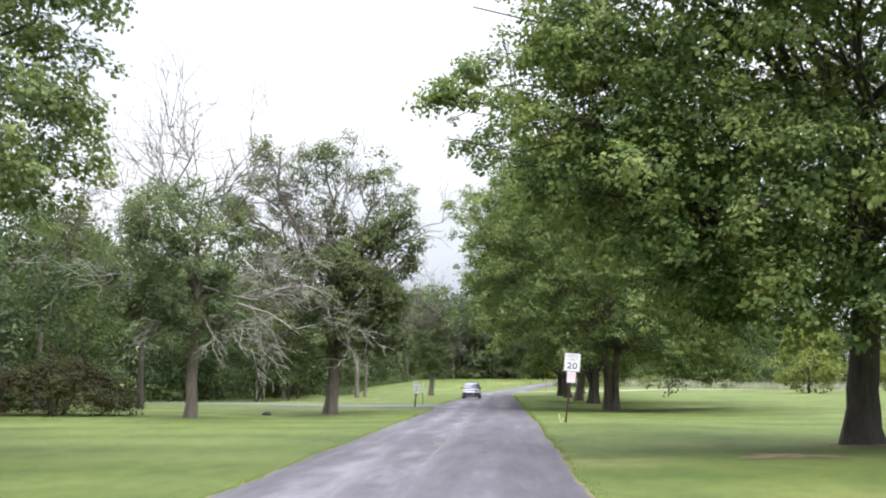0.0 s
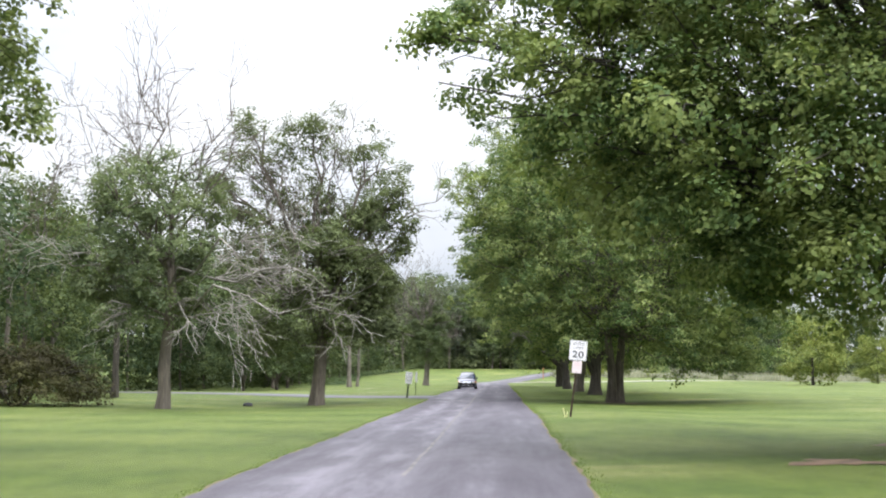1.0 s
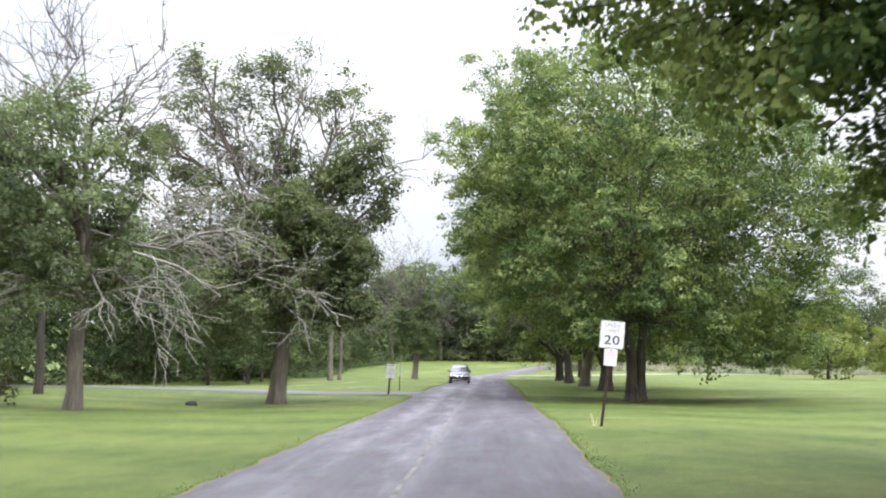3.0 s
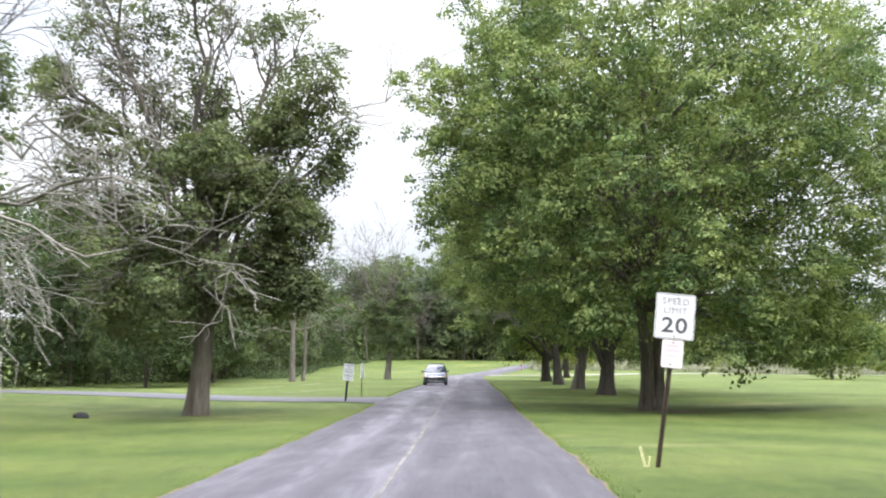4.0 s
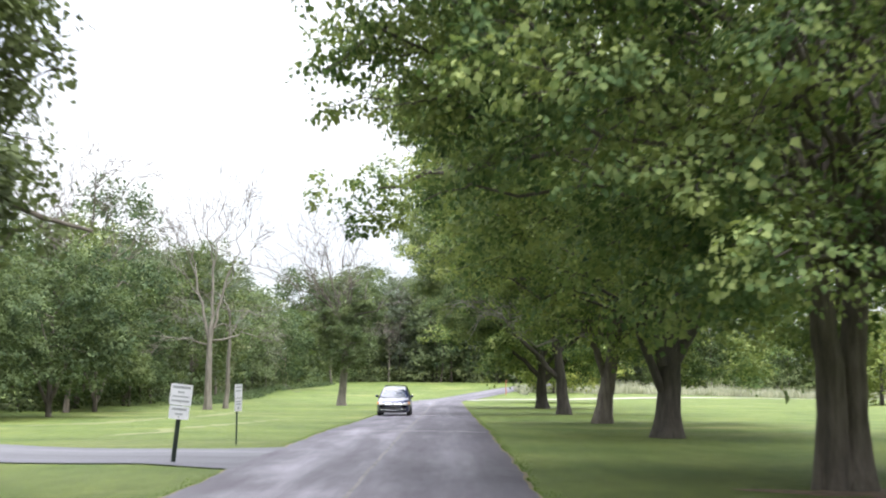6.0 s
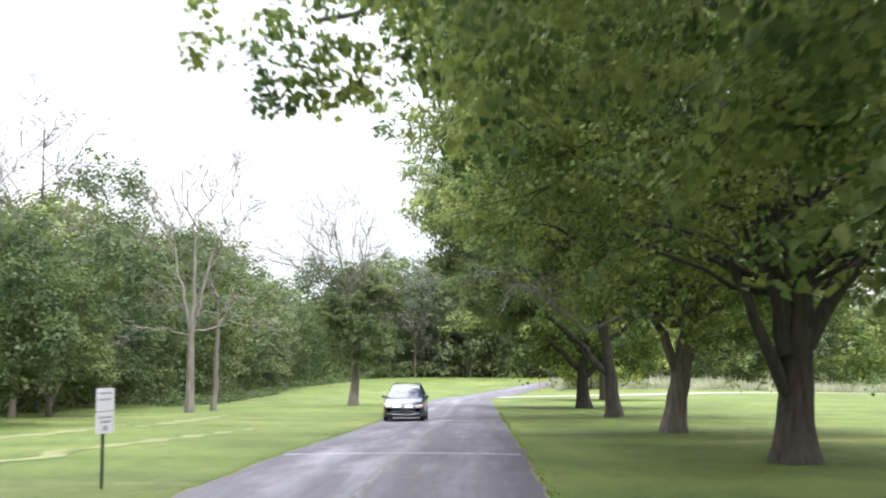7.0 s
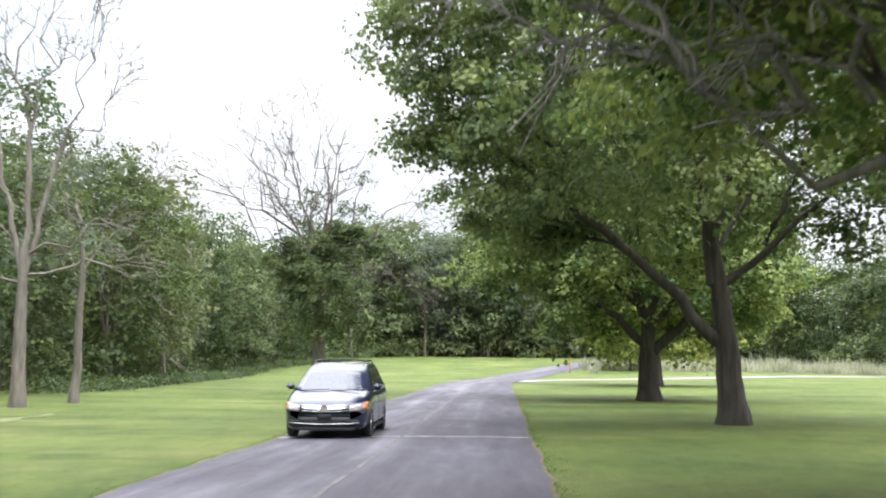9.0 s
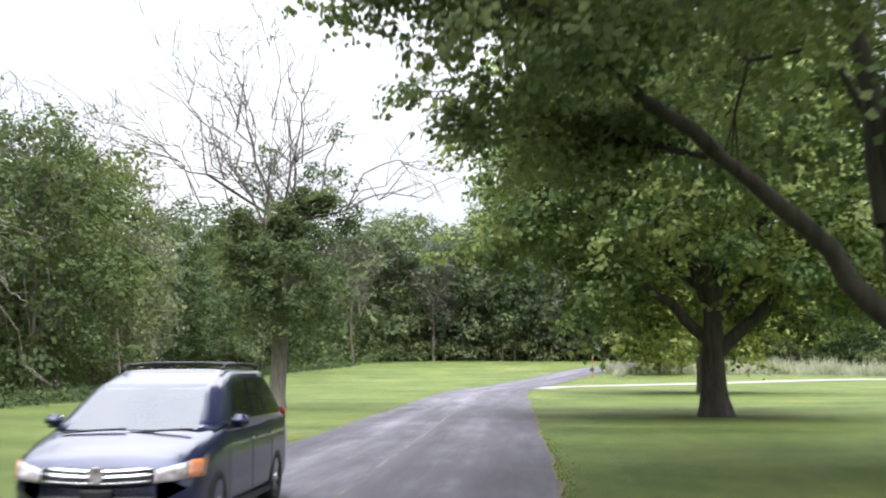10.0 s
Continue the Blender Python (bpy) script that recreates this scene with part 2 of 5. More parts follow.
# ---- mesh helpers ----
def np_mesh(name, verts, faces, mat=None, smooth=False):
    """A mesh from arrays: verts (n, 3) and faces (m, 3 or 4)."""
    me = bpy.data.meshes.new(name)
    verts, faces = np.asarray(verts, np.float32), np.asarray(faces, np.int32)
    k = faces.shape[1]
    me.vertices.add(len(verts))
    me.vertices.foreach_set("co", verts.ravel())
    me.loops.add(faces.size)
    me.loops.foreach_set("vertex_index", faces.ravel())
    me.polygons.add(len(faces))
    me.polygons.foreach_set("loop_start", np.arange(0, faces.size, k, dtype=np.int32))
    me.polygons.foreach_set("loop_total", np.full(len(faces), k, np.int32))
    if smooth:
        me.polygons.foreach_set("use_smooth", np.ones(len(faces), bool))
    me.update(calc_edges=True)
    me.validate()
    if mat:
        me.materials.append(mat)
    return me


def child(name, me, parent, label="", at=None):
    ob = new(name, me)
    ob.parent = parent
    if at is not None:
        ob.matrix_basis = at
    if label:
        ob["label"] = label
    return ob


def part(name, bm, mat, parent, label="", at=None, smooth=False):
    """Links a bmesh as one mesh object under a thing or a part."""
    me = bpy.data.meshes.new(name)
    if smooth:
        for fc in bm.faces:
            fc.smooth = True
    bm.to_mesh(me)
    bm.free()
    me.materials.append(mat)
    return child(name, me, parent, label, at)


def thing(name, at, label, category, group=""):
    ob = new(name)
    ob.empty_display_size = 0.2
    ob.matrix_basis = at
    return tagged(ob, label, category, group)


def box(w, d, h, at=(0, 0, 0), bevel=0.0, segments=2):
    """A bevelled box centred on at."""
    bm = bmesh.new()
    bmesh.ops.create_cube(bm, size=1, matrix=Matrix.Translation(at) @ Matrix.Diagonal((w, d, h, 1)))
    if bevel:
        bmesh.ops.bevel(bm, geom=bm.edges[:], offset=bevel, segments=segments, affect="EDGES")
    return bm


# ---- ground, road ----
SLOPE = 0.0475
HALF = 2.72


def road_x(y):
    """The road's middle line: straight, then a bend to the right past the junction."""
    y = np.asarray(y, float)
    return -0.43 + SLOPE * (y - 17) + np.maximum(y - 178, 0) ** 2 / 430


def ease(v):
    v = np.clip(v, 0, 1)
    return v * v * (3 - 2 * v)


def ground_z(x, y):
    x, y = np.asarray(x, float), np.asarray(y, float)
    hill = 2.5 * ease((y - 205) / 85) * (1 - ease((x - 30) / 50))
    hump = 0.12 * np.exp(-(((y - 90) / 16) ** 2))
    off = np.abs(x - road_x(y)) - HALF
    hump += 0.18 * np.exp(-(((x - 6) / 4) ** 2) - ((y - 45) / 12) ** 2) - 0.13 * np.exp(-(((x - 12) / 5) ** 2) - ((y - 80) / 16) ** 2)
    hump -= 0.18 * np.exp(-(((x + 8) / 5) ** 2) - ((y - 66) / 9) ** 2)
    bank = 8 * np.maximum(ease((y - 304 + 0.2 * np.maximum(x - 60, 0)) / 40), ease((-x - 50) / 25) * ease((y - 25) / 30))
    roll = bank + 0.09 * np.sin(x * 0.11 + 1.0) * np.sin(y * 0.07) * ease(off / 12)
    return hill + hump + roll


def strip(name, ys, left, right, lift, mat, cols=6, crown=0.0, skirt=0.0):
    """A paved strip along the road between two offset functions of y, with uv in metres."""
    rows = []
    uvs = []
    for y in ys:
        a, b = left(y), right(y)
        for i in range(cols + 1):
            u = a + (b - a) * i / cols
            x = float(road_x(y)) + u
            z = float(ground_z(x, y)) + lift + crown * (1 - (2 * i / cols - 1) ** 2)
            rows.append((x, y, z))
            uvs.append((u, y))
    n = cols + 1
    faces = [(r * n + i, r * n + i + 1, (r + 1) * n + i + 1, (r + 1) * n + i) for r in range(len(ys) - 1) for i in range(cols)]
    me = np_mesh(name, rows, faces, mat, True)
    lay = me.uv_layers.new(name="UVMap")
    idx = np.zeros(len(me.loops), np.int32)
    me.loops.foreach_get("vertex_index", idx)
    lay.data.foreach_set("uv", np.asarray(uvs, np.float32)[idx].ravel())
    return new(name, me)


def axis(stops):
    """Coordinates from (start, end, step) stretches."""
    out = []
    for a, b, s in stops:
        out += list(np.arange(a, b, s))
    return np.array(out + [stops[-1][1]])


gx = axis([(-1600, -200, 140), (-200, -60, 14), (-60, 60, 1.5), (60, 200, 10), (200, 1600, 140)])
gy = axis([(-600, -60, 60), (-60, -20, 8), (-20, 300, 1.6), (300, 400, 10), (400, 2600, 200)])
X, Y = np.meshgrid(gx, gy)
verts = np.stack([X, Y, ground_z(X, Y)], -1).reshape(-1, 3)
n = len(gx)
r, c = np.meshgrid(np.arange(len(gy) - 1), np.arange(n - 1), indexing="ij")
i0 = (r * n + c).ravel()
ground = new("ground", np_mesh("ground", verts, np.stack([i0, i0 + 1, i0 + n + 1, i0 + n], -1), GRASS, True))
tagged(ground, "mown green park grass with dry straw-coloured patches", "grass", kind="structure")

wobble = lambda y, s: 0.025 * math.sin(y * 1.3 + s) + 0.02 * math.sin(y * 3.1 + 2 * s) + 0.03 * math.sin(y * 0.37 + s)
road_ys = axis([(-60, 0, 4), (0, 200, 0.25), (200, 300, 1.0)])
road = strip("road", road_ys, lambda y: -HALF + wobble(y, 1.0), lambda y: HALF + wobble(y, 4.0), 0.035, ASPHALT, 8, 0.03)
tagged(road, "narrow worn asphalt park road, pale wheel tracks", "road", kind="structure")
for side, s in ((-1, 1.0), (1, 4.0)):
    edge = lambda y: side * HALF + wobble(y, s)
    wide = lambda y: 0.01 + 0.025 * math.sin(y * 0.9 + s) + 0.025 * math.sin(y * 2.7) + 0.02 * math.sin(y * 6.1)
    lo = (lambda y: edge(y) - 0.045 - max(0, wide(y))) if side < 0 else (lambda y: edge(y) - 0.03)
    hi = (lambda y: edge(y) + 0.03) if side < 0 else (lambda y: edge(y) + 0.045 + max(0, wide(y)))
    v = strip("trim", road_ys[road_ys < 190], lo, hi, 0.022, VERGE, 2)
    tagged(v, "strip of dry brown litter along the asphalt edge", "road edge", kind="structure")


def ribbon(name, pts, widths, lift, mat, steps=60, wob=0.05):
    """A paved ribbon through a few plan points, along a smooth line."""
    pts = np.array(pts, float)
    k = np.linspace(0, len(pts) - 1, steps)
    # Catmull-Rom through the plan points
    P = np.vstack([2 * pts[0] - pts[1], pts, 2 * pts[-1] - pts[-2]])
    i = np.clip(k.astype(int), 0, len(pts) - 2)
    t = (k - i)[:, None]
    p0, p1, p2, p3 = P[i], P[i + 1], P[i + 2], P[i + 3]
    line = 0.5 * (2 * p1 + (p2 - p0) * t + (2 * p0 - 5 * p1 + 4 * p2 - p3) * t**2 + (3 * p1 - p0 - 3 * p2 + p3) * t**3)
    w = np.interp(k, np.arange(len(pts)), widths)
    d = np.gradient(line, axis=0)
    d /= np.linalg.norm(d, axis=1)[:, None]
    nrm = np.stack([-d[:, 1], d[:, 0]], -1)
    along = np.r_[0, np.cumsum(np.linalg.norm(np.diff(line, axis=0), axis=1))]
    rows, uvs, cols = [], [], 4
    for j in range(steps):
        for q in range(cols + 1):
            u = (q / cols - 0.5) * (w[j] + wob * math.sin(along[j] * 2 + q))
            x, y = line[j] + nrm[j] * u
            rows.append((x, y, float(ground_z(x, y)) + lift))
            uvs.append((u, along[j]))
    m = cols + 1
    faces = [(a * m + q, a * m + q + 1, (a + 1) * m + q + 1, (a + 1) * m + q) for a in range(steps - 1) for q in range(cols)]
    me = np_mesh(name, rows, faces, mat, True)
    lay = me.uv_layers.new(name="UVMap")
    idx = np.zeros(len(me.loops), np.int32)
    me.loops.foreach_get("vertex_index", idx)
    lay.data.foreach_set("uv", np.asarray(uvs, np.float32)[idx].ravel())
    return new(name, me)


side = ribbon("road_side", [(1.2, 79.5), (-2.0, 79.9), (-6, 80.6), (-12, 84.5), (-24, 93), (-40, 108)], [9.0, 5.0, 4.6, 4.8, 5, 5], 0.024, ASPHALT_SIDE)
tagged(side, "grey asphalt side lane branching off the road", "road", kind="structure")
path = ribbon("pavement", [(9.0, 197), (14, 203.5), (26, 214), (48, 226), (90, 240)], [9, 4.0, 3.4, 3.4, 3.4], 0.028, CONCRETE)
tagged(path, "pale gravel drive across the grass", "path", kind="structure")

for pts, widths in (([(-5.4, 93.0), (-4.5, 98.0), (-3.6, 104.0), (-2.4, 113.0)], [0.2, 0.7, 0.55, 0.1]), ([(-11.6, 98.0), (-9.6, 102.5), (-8.8, 108.0), (-8.6, 116.0)], [0.2, 1.3, 0.9, 0.2]), ([(-6.2, 89.0), (-5.0, 91.5), (-4.6, 95.0)], [0.1, 0.8, 0.1]), ([(-7.6, 112.0), (-7.0, 120.0), (-6.8, 130.0)], [0.2, 1.1, 0.2])):
    dry = ribbon("ground_streak", pts, widths, 0.012, DRY_GRASS, 90, 0.35)
    tagged(dry, "streak of dry straw-coloured cut grass on the lawn", "grass", kind="structure")

middle = strip("trim", road_ys[(road_ys > 22) & (road_ys < 175)], lambda y: -0.10 + 0.35 * wobble(y, 2), lambda y: -0.03 + 0.35 * wobble(y, 2), 0.072, LINE, 1)
tagged(middle, "faint worn centre line on the asphalt", "road marking", kind="structure")
for y0, skew in ((92.9, 0.004), (118.6, 0.012)):
    rows = []
    for i in range(41):
        u = -HALF + 0.05 + (2 * HALF - 0.1) * i / 40
        y = y0 + skew * 20 * u / HALF + 0.03 * math.sin(i * 0.8) + 0.02 * math.sin(i * 2.1)
        x = float(road_x(y)) + u
        z = float(ground_z(x, y)) + 0.040 + 0.03 * (1 - (u / HALF) ** 2)
        half = 0.085 + 0.02 * math.sin(i * 1.7)
        rows += [(x, y - half, z), (x, y + half, z)]
    seal = new("trim", np_mesh("trim", rows, [(2 * i, 2 * i + 2, 2 * i + 3, 2 * i + 1) for i in range(40)], CRACK_FILL))
    tagged(seal, "pale filled crack running across the asphalt", "road crack", kind="structure")


# ---- trees ----
def bend(rng, a, b, sag=0.0, wob=0.06, n=7):
    """A crooked line from a to b."""
    a, b = np.array(a, float), np.array(b, float)
    t = np.linspace(0, 1, n)[:, None]
    length = np.linalg.norm(b - a)
    off = rng.normal(0, wob * length, (n, 3)) * np.sin(np.pi * t) ** 0.6
    out = a + (b - a) * t + off
    out[:, 2] += sag * length * np.sin(np.pi * t[:, 0])
    return out


def tubes(lines, sides):
    """Tapered tubes round lines of (points, radii), as one pair of arrays."""
    V, F, base = [], [], 0
    ring = np.linspace(0, 2 * np.pi, sides, endpoint=False)
    for pts, rad in lines:
        pts, rad = np.asarray(pts, float), np.asarray(rad, float)
        d = np.gradient(pts, axis=0)
        d /= np.linalg.norm(d, axis=1)[:, None] + 1e-9
        ref = np.where(np.abs(d[:, 2:3]) > 0.9, [[1.0, 0, 0]], [[0, 0, 1.0]])
        u = np.cross(d, ref)
        u /= np.linalg.norm(u, axis=1)[:, None] + 1e-9
        w = np.cross(d, u)
        rings = pts[:, None] + rad[:, None, None] * (np.cos(ring)[None, :, None] * u[:, None] + np.sin(ring)[None, :, None] * w[:, None])
        V.append(rings.reshape(-1, 3))
        m = len(pts)
        r, c = np.meshgrid(np.arange(m - 1), np.arange(sides), indexing="ij")
        i = base + r * sides + c
        j = base + r * sides + (c + 1) % sides
        F.append(np.stack([i, j, j + sides, i + sides], -1).reshape(-1, 4))
        base += m * sides
    return np.concatenate(V), np.concatenate(F)


def leaf_blades(rng, pos, nrm, size, wide=(0.36, 0.54)):
    """Folded four-cornered leaf blades at pos, facing along nrm."""
    m = len(pos)
    nrm = nrm / (np.linalg.norm(nrm, axis=1)[:, None] + 1e-9)
    t = np.cross(nrm, rng.normal(size=(m, 3)))
    t /= np.linalg.norm(t, axis=1)[:, None] + 1e-9
    s = np.cross(nrm, t)
    L = (size * rng.uniform(0.6, 1.25, m))[:, None]
    W = L * rng.uniform(*wide, m)[:, None]
    fold = nrm * L * rng.uniform(-0.06, 0.22, m)[:, None]
    a, b = pos - t * L * 0.5, pos + t * L * 0.5 - fold * 0.5
    l, q = pos - s * W + fold - t * L * 0.16, pos + s * W + fold - t * L * 0.16
    V = np.stack([a, l, b, q], 1).reshape(-1, 3)
    i = np.arange(m) * 4
    F = np.stack([np.stack([i, i + 1, i + 2], -1), np.stack([i, i + 2, i + 3], -1)], 1).reshape(-1, 3)
    return V, F


def leaves(rng, lobes, density, leaf, flat=0.75, spray=7, droop=0.3):
    """Foliage lobes of (centre, radius, outward): sprays of leaves over the upper and outer side of each lobe, with a bumpy
    surface and a few leaves within. density: leaves for each square metre of a lobe's radius."""
    C = np.array([c for c, _, _ in lobes], float)
    R = np.array([r for _, r, _ in lobes], float)
    O = np.array([o for _, _, o in lobes], float)
    k = np.repeat(np.arange(len(C)), np.maximum(2, (density * R * R / spray)).astype(int))
    m = len(k)
    d = rng.normal(size=(m, 3))
    d /= np.linalg.norm(d, axis=1)[:, None]
    g = O[k] * 0.55 + [0, 0, 0.75]
    under = (np.sum(d * g, 1) < -0.15) & (rng.uniform(0, 1, m) < 0.8)
    d[under] *= -1
    ph = k * 1.7
    bump = 1 + 0.2 * np.sin(d[:, 0] * 5 + ph) * np.sin(d[:, 1] * 5 + 2 * ph) + 0.13 * np.sin(d[:, 2] * 9 + d[:, 0] * 7 + ph)
    rad = np.where(rng.uniform(0, 1, m) < 0.2, rng.uniform(0.3, 0.8, m), rng.uniform(0.82, 1.06, m)) * bump
    at = C[k] + d * (R[k] * rad)[:, None] * [1, 1, flat]
    at[:, 2] -= droop * R[k] * np.sum(d[:, :2] ** 2, 1) * rad
    face = d * [0.8, 0.8, 1.0] + [0, 0, 0.45] + rng.normal(0, 0.22, (m, 3))
    at, face, r = np.repeat(at, spray, 0), np.repeat(face, spray, 0), np.repeat(np.minimum(R[k], 1.0), spray)
    n = len(at)
    at = at + rng.normal(0, 1, (n, 3)) * (leaf * (0.75 + 0.35 * r))[:, None] * [1, 1, 0.6]
    return leaf_blades(rng, at, face + rng.normal(0, 0.3, (n, 3)), leaf)


class Crown:
    """A crown's envelope: centre line, bottom and top heights, radius, and an uneven outline."""

    def __init__(self, rng, low, high, radius, shift=(0, 0), belly=0.42, uneven=0.22, droop=0.0, squash=(1, 1), full=2.2):
        self.low, self.high, self.radius, self.belly, self.full = low, high, radius, belly, full
        self.shift, self.uneven, self.droop, self.squash = np.array([*shift, 0.0]), uneven, droop, np.array([*squash, 1.0])
        self.phase = rng.uniform(0, 6.28, 6)

    def edge(self, az, u):
        p = self.phase
        body = np.where(u < self.belly, np.sqrt(np.clip(1 - ((self.belly - u) / (self.belly + 0.12)) ** 2, 0.05, 1)), np.sqrt(np.clip(1 - ((u - self.belly) / (1.04 - self.belly)) ** self.full, 0.0, 1)))
        lobes = 1 + self.uneven * (np.sin(2 * az + p[0] + 3 * u) * 0.5 + np.sin(3 * az + p[1] + 7 * u) * 0.35 + np.sin(5 * az + p[2] - 9 * u) * 0.3 + np.sin(9 * az + p[3] + 15 * u) * 0.25)
        return self.radius * body * lobes

    def point(self, rng, inner=0.45):
        u = rng.uniform(0, 1) ** 0.9
        az = rng.uniform(0, 2 * np.pi)
        rho = np.sqrt(rng.uniform(inner * inner, 1))
        e = float(self.edge(az, u)) * rho
        z = self.low + (self.high - self.low) * u - self.droop * rho * rho * (1 - u)
        out = np.array([math.cos(az), math.sin(az), (u - self.belly) * 1.4])
        p = np.array([math.cos(az) * e, math.sin(az) * e, z]) * self.squash + self.shift
        return p, out / np.linalg.norm(out), rho


def trunk_line(rng, height, radius, lean=(0, 0), flare=1.5, n=12, wob=0.015, curl=1.2):
    t = np.linspace(0, 1, n)
    pts = np.zeros((n, 3))
    pts[:, 0] = lean[0] * t**curl + np.cumsum(rng.normal(0, wob, n)) * height * 0.25
    pts[:, 1] = lean[1] * t**curl + np.cumsum(rng.normal(0, wob, n)) * height * 0.25
    pts[0, :2] = 0
    pts[:, 2] = height * t
    rad = radius * (1 - 0.22 * t - 0.5 * t**3) * (1 + (flare - 1) * np.exp(-t * height / 0.36))
    pts[0, 2] = -0.25
    return pts, rad


def flared_trunk(pts, rad, sides=14, lobes=5, depth=0.12, phase=0.0):
    """A trunk with buttressed roots and ribs."""
    V, F = tubes([(pts, rad)], sides)
    V = V.reshape(len(pts), sides, 3)
    a = np.linspace(0, 2 * np.pi, sides, endpoint=False)
    t = np.linspace(0, 1, len(pts))
    k = 1 + depth * np.sin(lobes * a[None] + phase)[..., None] * (np.exp(-t * 9) + 0.25)[:, None, None]
    V = pts[:, None] + (V - pts[:, None]) * k
    return V.reshape(-1, 3), F


def branch_out(rng, start, end, r0, depth, spread, lines, tips, sag=0.08, kids=4, taper=0.28, rise=0.0, wob=0.06, reach=1.0):
    """A limb with its forks; adds lines of (points, radii), and the ends of the twigs."""
    pts = bend(rng, start, end, sag, wob, 7 if depth > 1 else 4)
    rad = np.maximum(r0 * np.linspace(1, taper, len(pts)), 0.013)
    lines.append((pts, rad))
    length = np.linalg.norm(np.array(end) - np.array(start))
    if depth == 0:
        tips.append(pts[-1])
        return
    way = pts[-1] - pts[0]
    for i in range(kids):
        f = rng.uniform(0.22, 0.97)
        p = pts[min(len(pts) - 1, int(f * (len(pts) - 1)))]
        d = way / length + rng.normal(0, spread * (1.6 if depth < 3 else 1.0), 3) + [0, 0, rise]
        d /= np.linalg.norm(d)
        branch_out(rng, p, p + d * length * reach * rng.uniform(0.35, 0.72), r0 * (0.62 - 0.35 * f) + 0.004, depth - 1, spread, lines, tips, sag * 0.6, max(2, kids - 1), taper, rise, wob, 1.0)


def spread_points(rng, draw, count, tries):
    """count draws, each the farthest of a few tries from those that stand already."""
    out, taken = [], np.zeros((0, 3))
    for k in range(count):
        got = [draw() for q in range(tries)]
        near = [np.min(np.sum((taken - g[0]) ** 2, 1)) if len(taken) else 1.0 for g in got]
        out.append(got[int(np.argmax(near))])
        taken = np.vstack([taken, out[-1][0]])
    return out


